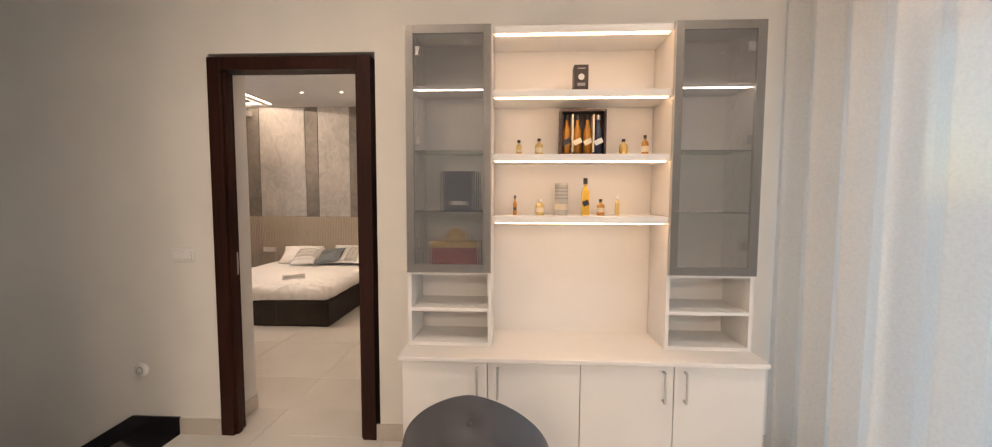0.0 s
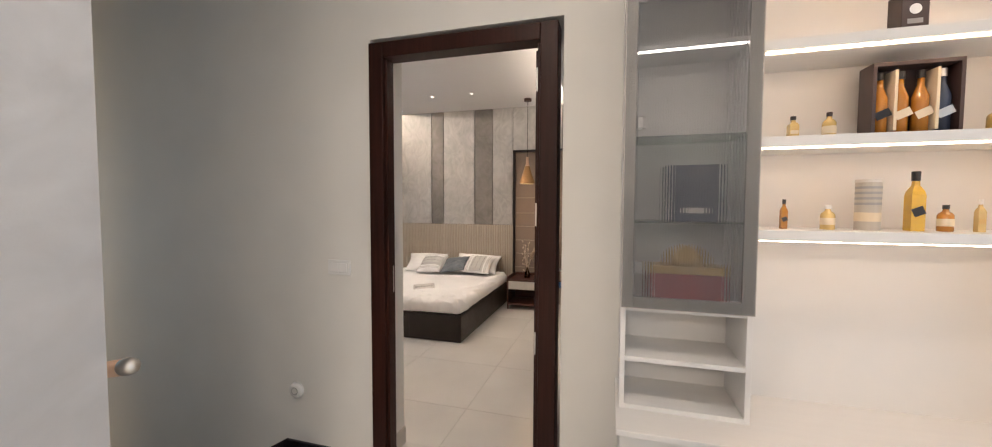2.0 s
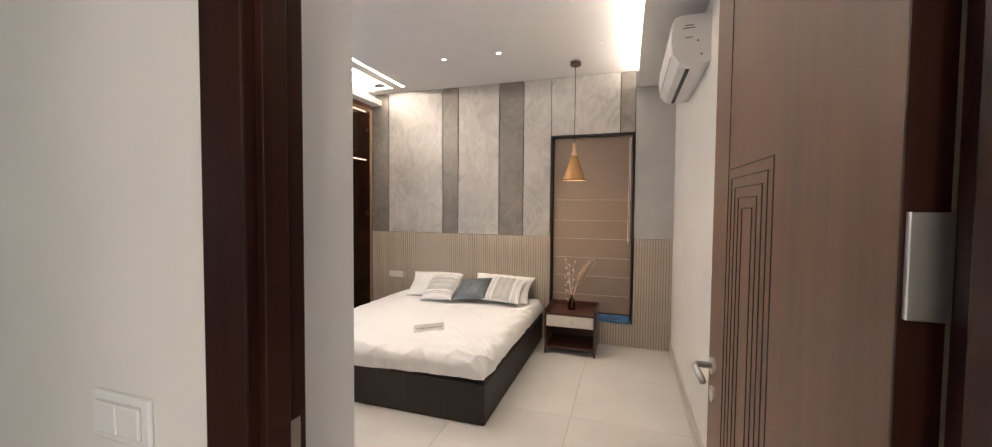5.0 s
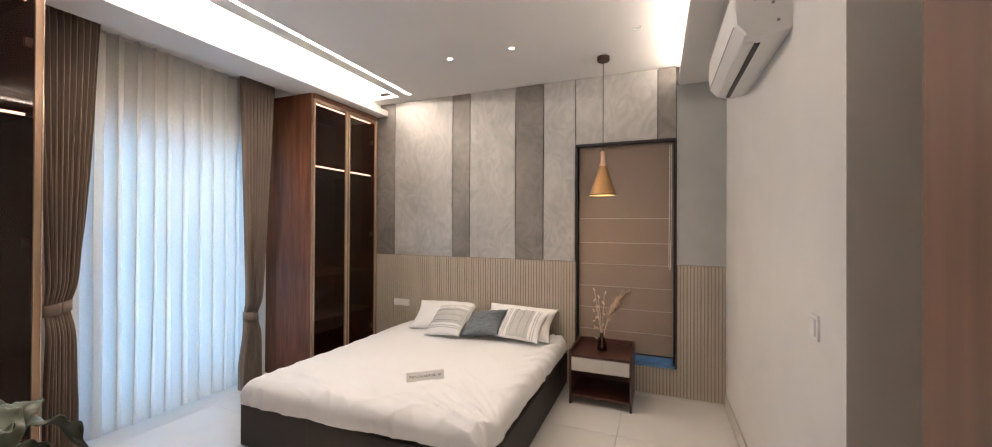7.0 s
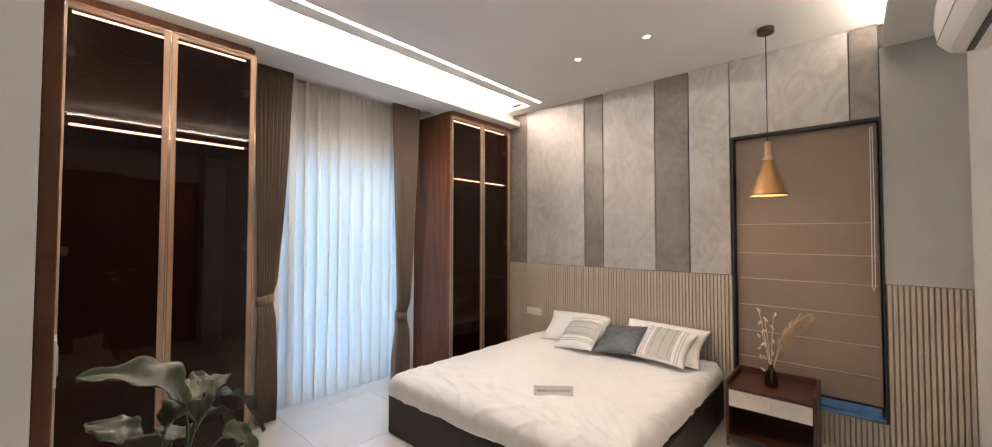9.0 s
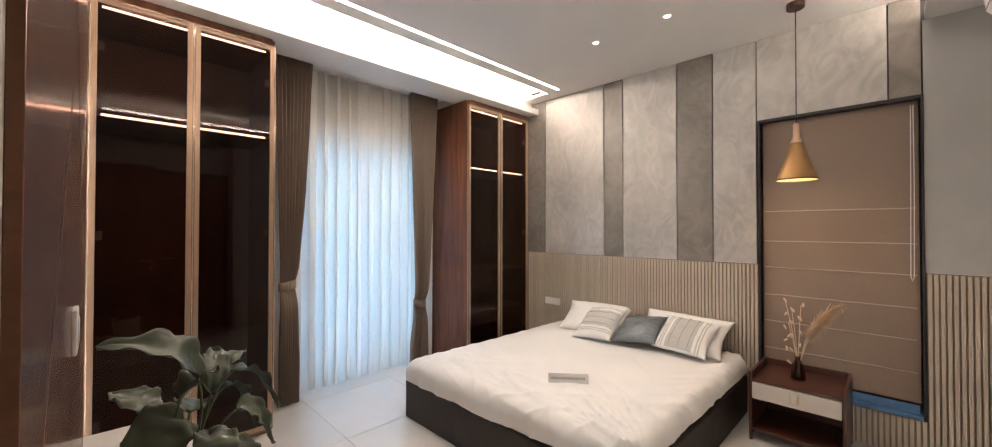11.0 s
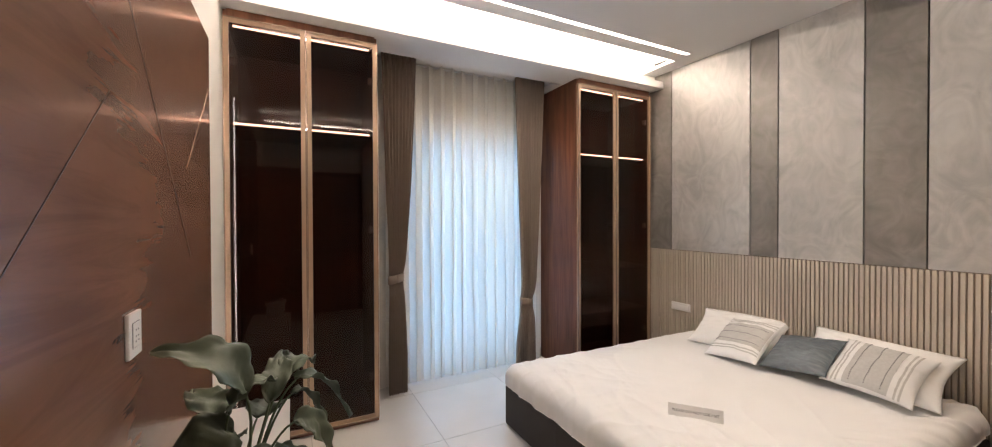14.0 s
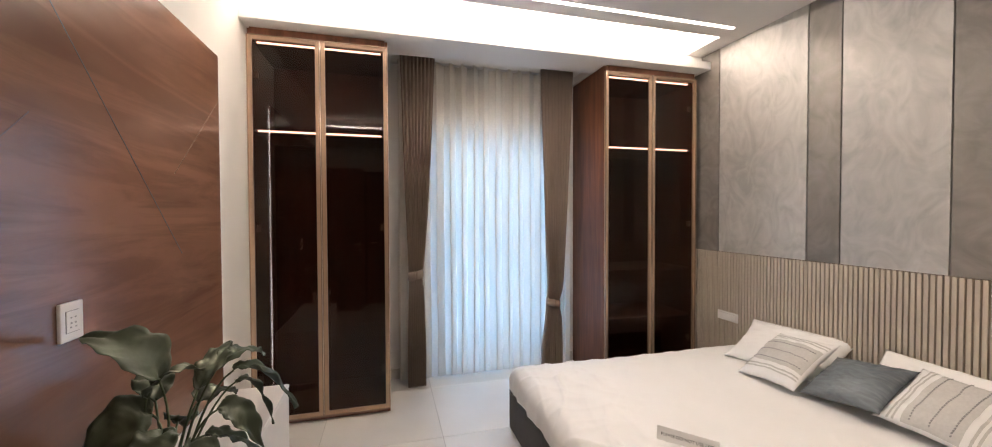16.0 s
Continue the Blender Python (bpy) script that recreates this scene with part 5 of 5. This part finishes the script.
def display():
    z3, z2, z1 = 1.366, 1.675, 1.988
    bottle((-0.070, 3.14, z3), 0.104, 0.0135, AMBER, BLACK, "miniature amber bottle with a slanted dark label on the shelf", True, BLACK)
    bottle((0.061, 3.14, z3), 0.084, 0.021, PALELIQ, PLASTIC, "squat miniature bottle with pale liquor on the shelf")
    t = thing("carton_tube", (0.173, 3.14, z3), "grey printed carton tube on the shelf", "carton")
    part("body", lathe([(0, 0), (0.034, 0), (0.034, 0.168), (0, 0.168)], 28), GREYTUBE, t)
    part("rim", lathe([(0.0345, 0.160), (0.0352, 0.162), (0.0352, 0.170), (0, 0.170)], 28), STEEL, t)
    part("label", lathe([(0.0344, 0.03), (0.0346, 0.045), (0.0344, 0.06)], 28), CREAM, t)
    for k in range(4):
        part("print", lathe([(0.0344, 0.085 + 0.018 * k), (0.0347, 0.089 + 0.018 * k), (0.0344, 0.093 + 0.018 * k)], 28), GREYPRINT, t)
    bottle((0.299, 3.14, z3), 0.195, 0.0265, YELLOWLIQ, BLACK, "square bottle of yellow liquor with slanted black label", True, BLACK)
    bottle((0.380, 3.14, z3), 0.086, 0.020, AMBER, BLACK, "squat miniature amber bottle with black cap")
    bottle((0.466, 3.14, z3), 0.104, 0.0135, PALELIQ, PLASTIC, "miniature bottle with slanted orange label", True, GOLDPAPER)
    bottle((-0.052, 3.14, z2), 0.084, 0.020, PALELIQ, BLACK, "miniature square bottle with cream label", True)
    bottle((0.054, 3.14, z2), 0.092, 0.020, PALELIQ, DARKBOX, "miniature round bottle with brown cap and label")
    bottle((0.491, 3.14, z2), 0.088, 0.021, PALELIQ, BLACK, "miniature flask bottle with gold label", False, GOLDPAPER)
    bottle((0.601, 3.14, z2), 0.108, 0.018, AMBER, DARKBOX, "miniature long-necked amber bottle")
    c = thing("carton", (0.266, 3.16, z1), "dark purple-brown bottle carton with a silver emblem", "carton")
    part("body", box(-0.036, 0.036, -0.036, 0.036, 0, 0.152, 0.002), DARKBOX, c)
    part("emblem", lathe([(0, 0), (0.016, 0), (0.016, 0.001), (0, 0.001)], 20, pose(0, -0.036, 0.09, 90)), STEEL, c, "silver emblem")
    part("print", box(-0.02, 0.02, -0.037, -0.0355, 0.045, 0.06), GREYPRINT, c)
    part("print", box(-0.022, 0.022, -0.037, -0.0355, 0.004, 0.012), CREAM, c)
    part("print", box(-0.02, 0.02, -0.037, -0.0355, 0.13, 0.136), GREYPRINT, c)
    g = thing("gift_pack", (0.28, 3.16, z2), "dark open gift pack holding four bottles", "gift pack")
    for a in ((-0.118, 0.118, -0.04, 0.04, 0, 0.012), (-0.118, 0.118, -0.04, 0.04, 0.228, 0.24), (-0.118, -0.108, -0.04, 0.04, 0.012, 0.228), (0.108, 0.118, -0.04, 0.04, 0.012, 0.228), (-0.108, 0.108, 0.03, 0.04, 0.012, 0.228)):
        part("board", box(*a), DARKBOX, g)
    for x in (-0.054, 0.054):
        part("divider", box(x - 0.004, x + 0.004, -0.038, 0.03, 0.02, 0.215), CREAM, g)
    for x, mt, lb in ((-0.082, AMBER, BLACK), (-0.027, AMBER, CREAM), (0.027, AMBER, CREAM), (0.082, NAVYBOX, STEEL)):
        part("bottle", lathe([(0, 0.013), (0.022, 0.013), (0.022, 0.13), (0.010, 0.165), (0.009, 0.195), (0, 0.195)], 16, pose(x, -0.005, 0)), mt, g, smooth=True)
        part("bottle_cap", lathe([(0, 0.19), (0.011, 0.19), (0.011, 0.215), (0, 0.215)], 14, pose(x, -0.005, 0)), BLACK if mt is AMBER else STEEL, g)
        part("label", add_box(bmesh.new(), -0.022, 0.022, -0.0008, 0.0008, -0.013, 0.013, 0, pose(x, -0.0275, 0.075, 0, -25)), lb, g)
    b = thing("carton", (-0.365, 3.15, 1.389), "navy blue bottle carton behind fluted glass", "carton")
    part("body", box(-0.085, 0.085, -0.05, 0.05, 0, 0.205, 0.002), NAVYBOX, b)
    part("print", box(-0.04, 0.04, -0.0515, -0.049, 0.03, 0.05), STEEL, b)
    r = thing("gift_box", (-0.385, 3.15, 1.08), "red and gold gift box behind fluted glass", "gift box")
    part("body", box(-0.125, 0.125, -0.06, 0.06, 0, 0.115, 0.003), REDBOX, r)
    part("lid_band", box(-0.128, 0.128, -0.063, 0.063, 0.115, 0.145, 0.003), GOLDPAPER, r, "gold band")
    part("ornament", lathe([(0, 0.145), (0.075, 0.145), (0.07, 0.175), (0.045, 0.205), (0, 0.225)], 24), GOLDPAPER, r, "gold rounded top", True)


display()


# ---- chair ----
def chair():
    cx, cy = -0.205, 2.46
    c = thing("tufted_chair", (cx, cy, 0), "grey leatherette tub chair with a button-tufted back", "chair")
    buttons = [(-90 + a, z) for a, z in ((0, 0.765), (-19, 0.66), (19, 0.66))]

    def f(u, v):
        a = radians(-90 + (u - 0.5) * 200)
        side = abs(u - 0.5) * 2
        top = max(0.47, 0.86 - 0.50 * side ** 1.7)
        z = 0.44 + v * (top - 0.44)
        r = 0.255 + 0.02 * v + 0.02 * math.sin(math.pi * v)
        for ba, bz in buttons:
            q = math.hypot((math.degrees(a) - ba) * 0.0048, z - bz)
            r -= 0.018 * math.exp(-(q / 0.035) ** 2)
        return (r * math.cos(a), r * math.sin(a), z)

    back = part("backrest", sheet(f, 84, 30, -0.055), GREYHIDE, c, "button-tufted curved backrest", True)
    for ba, bz in buttons:
        a = radians(ba)
        bm = bmesh.new()
        bmesh.ops.create_icosphere(bm, subdivisions=2, radius=0.010, matrix=Matrix.Translation((0.262 * math.cos(a), 0.262 * math.sin(a), bz)))
        part("button", bm, GREYHIDE, back, smooth=True)
    part("seat", lathe([(0, 0.40), (0.22, 0.40), (0.245, 0.415), (0.25, 0.45), (0.235, 0.48), (0.15, 0.495), (0, 0.50)], 36), GREYHIDE, c, "round padded seat", True)
    for sx in (-1, 1):
        for sy in (-1, 1):
            part("leg", tube([(0.15 * sx, 0.15 * sy, 0.41), (0.21 * sx, 0.21 * sy, 0.0)], 0.016, 10, 0.6), DARKWOOD, c)


chair()


# ---- floor tiles ----
def floor():
    tile, x_line, y_line = 0.775, -1.625, 3.31
    rooms = [(LX0, LX1, LY0, 2.085), (-1.93, LX1, 2.085, 2.20), (-2.118, LX1, 2.20, WY), (-1.85, -0.87, WY, SY), (BX0, BX1, SY, BY + 0.03), (BX1, -0.55, SY, 5.0)]
    fl = tagged(thing("floor", (0, 0, 0), "glossy pale beige large-format floor tiles", "floor"), kind="structure")
    bm = bmesh.new()
    for x0, x1, y0, y1 in rooms:
        add_box(bm, x0, x1, y0, y1, -0.2, -0.003)
    add_box(bm, -2.118, -1.93, 2.19, 2.21, -0.2, -0.003)
    part("grout_bed", bm, GROUT, fl)
    g = 0.0014
    shared = {}
    for x0, x1, y0, y1 in rooms:
        for i in range(math.floor((x0 - x_line) / tile), math.ceil((x1 - x_line) / tile)):
            for j in range(math.floor((y0 - y_line) / tile), math.ceil((y1 - y_line) / tile)):
                a, b = max(x0, x_line + i * tile + g), min(x1, x_line + (i + 1) * tile - g)
                c, d = max(y0, y_line + j * tile + g), min(y1, y_line + (j + 1) * tile - g)
                if b - a < 0.01 or d - c < 0.01:
                    continue
                key = (round(b - a, 3), round(d - c, 3))
                if key in shared:
                    ob = new("tile", shared[key])
                    ob.parent = fl
                else:
                    ob = part("tile", box(-(b - a) / 2, (b - a) / 2, -(d - c) / 2, (d - c) / 2, -0.01, 0.0, 0.0008), TILE, fl)
                    shared[key] = ob.data
                ob.location = ((a + b) / 2, (c + d) / 2, 0)


floor()
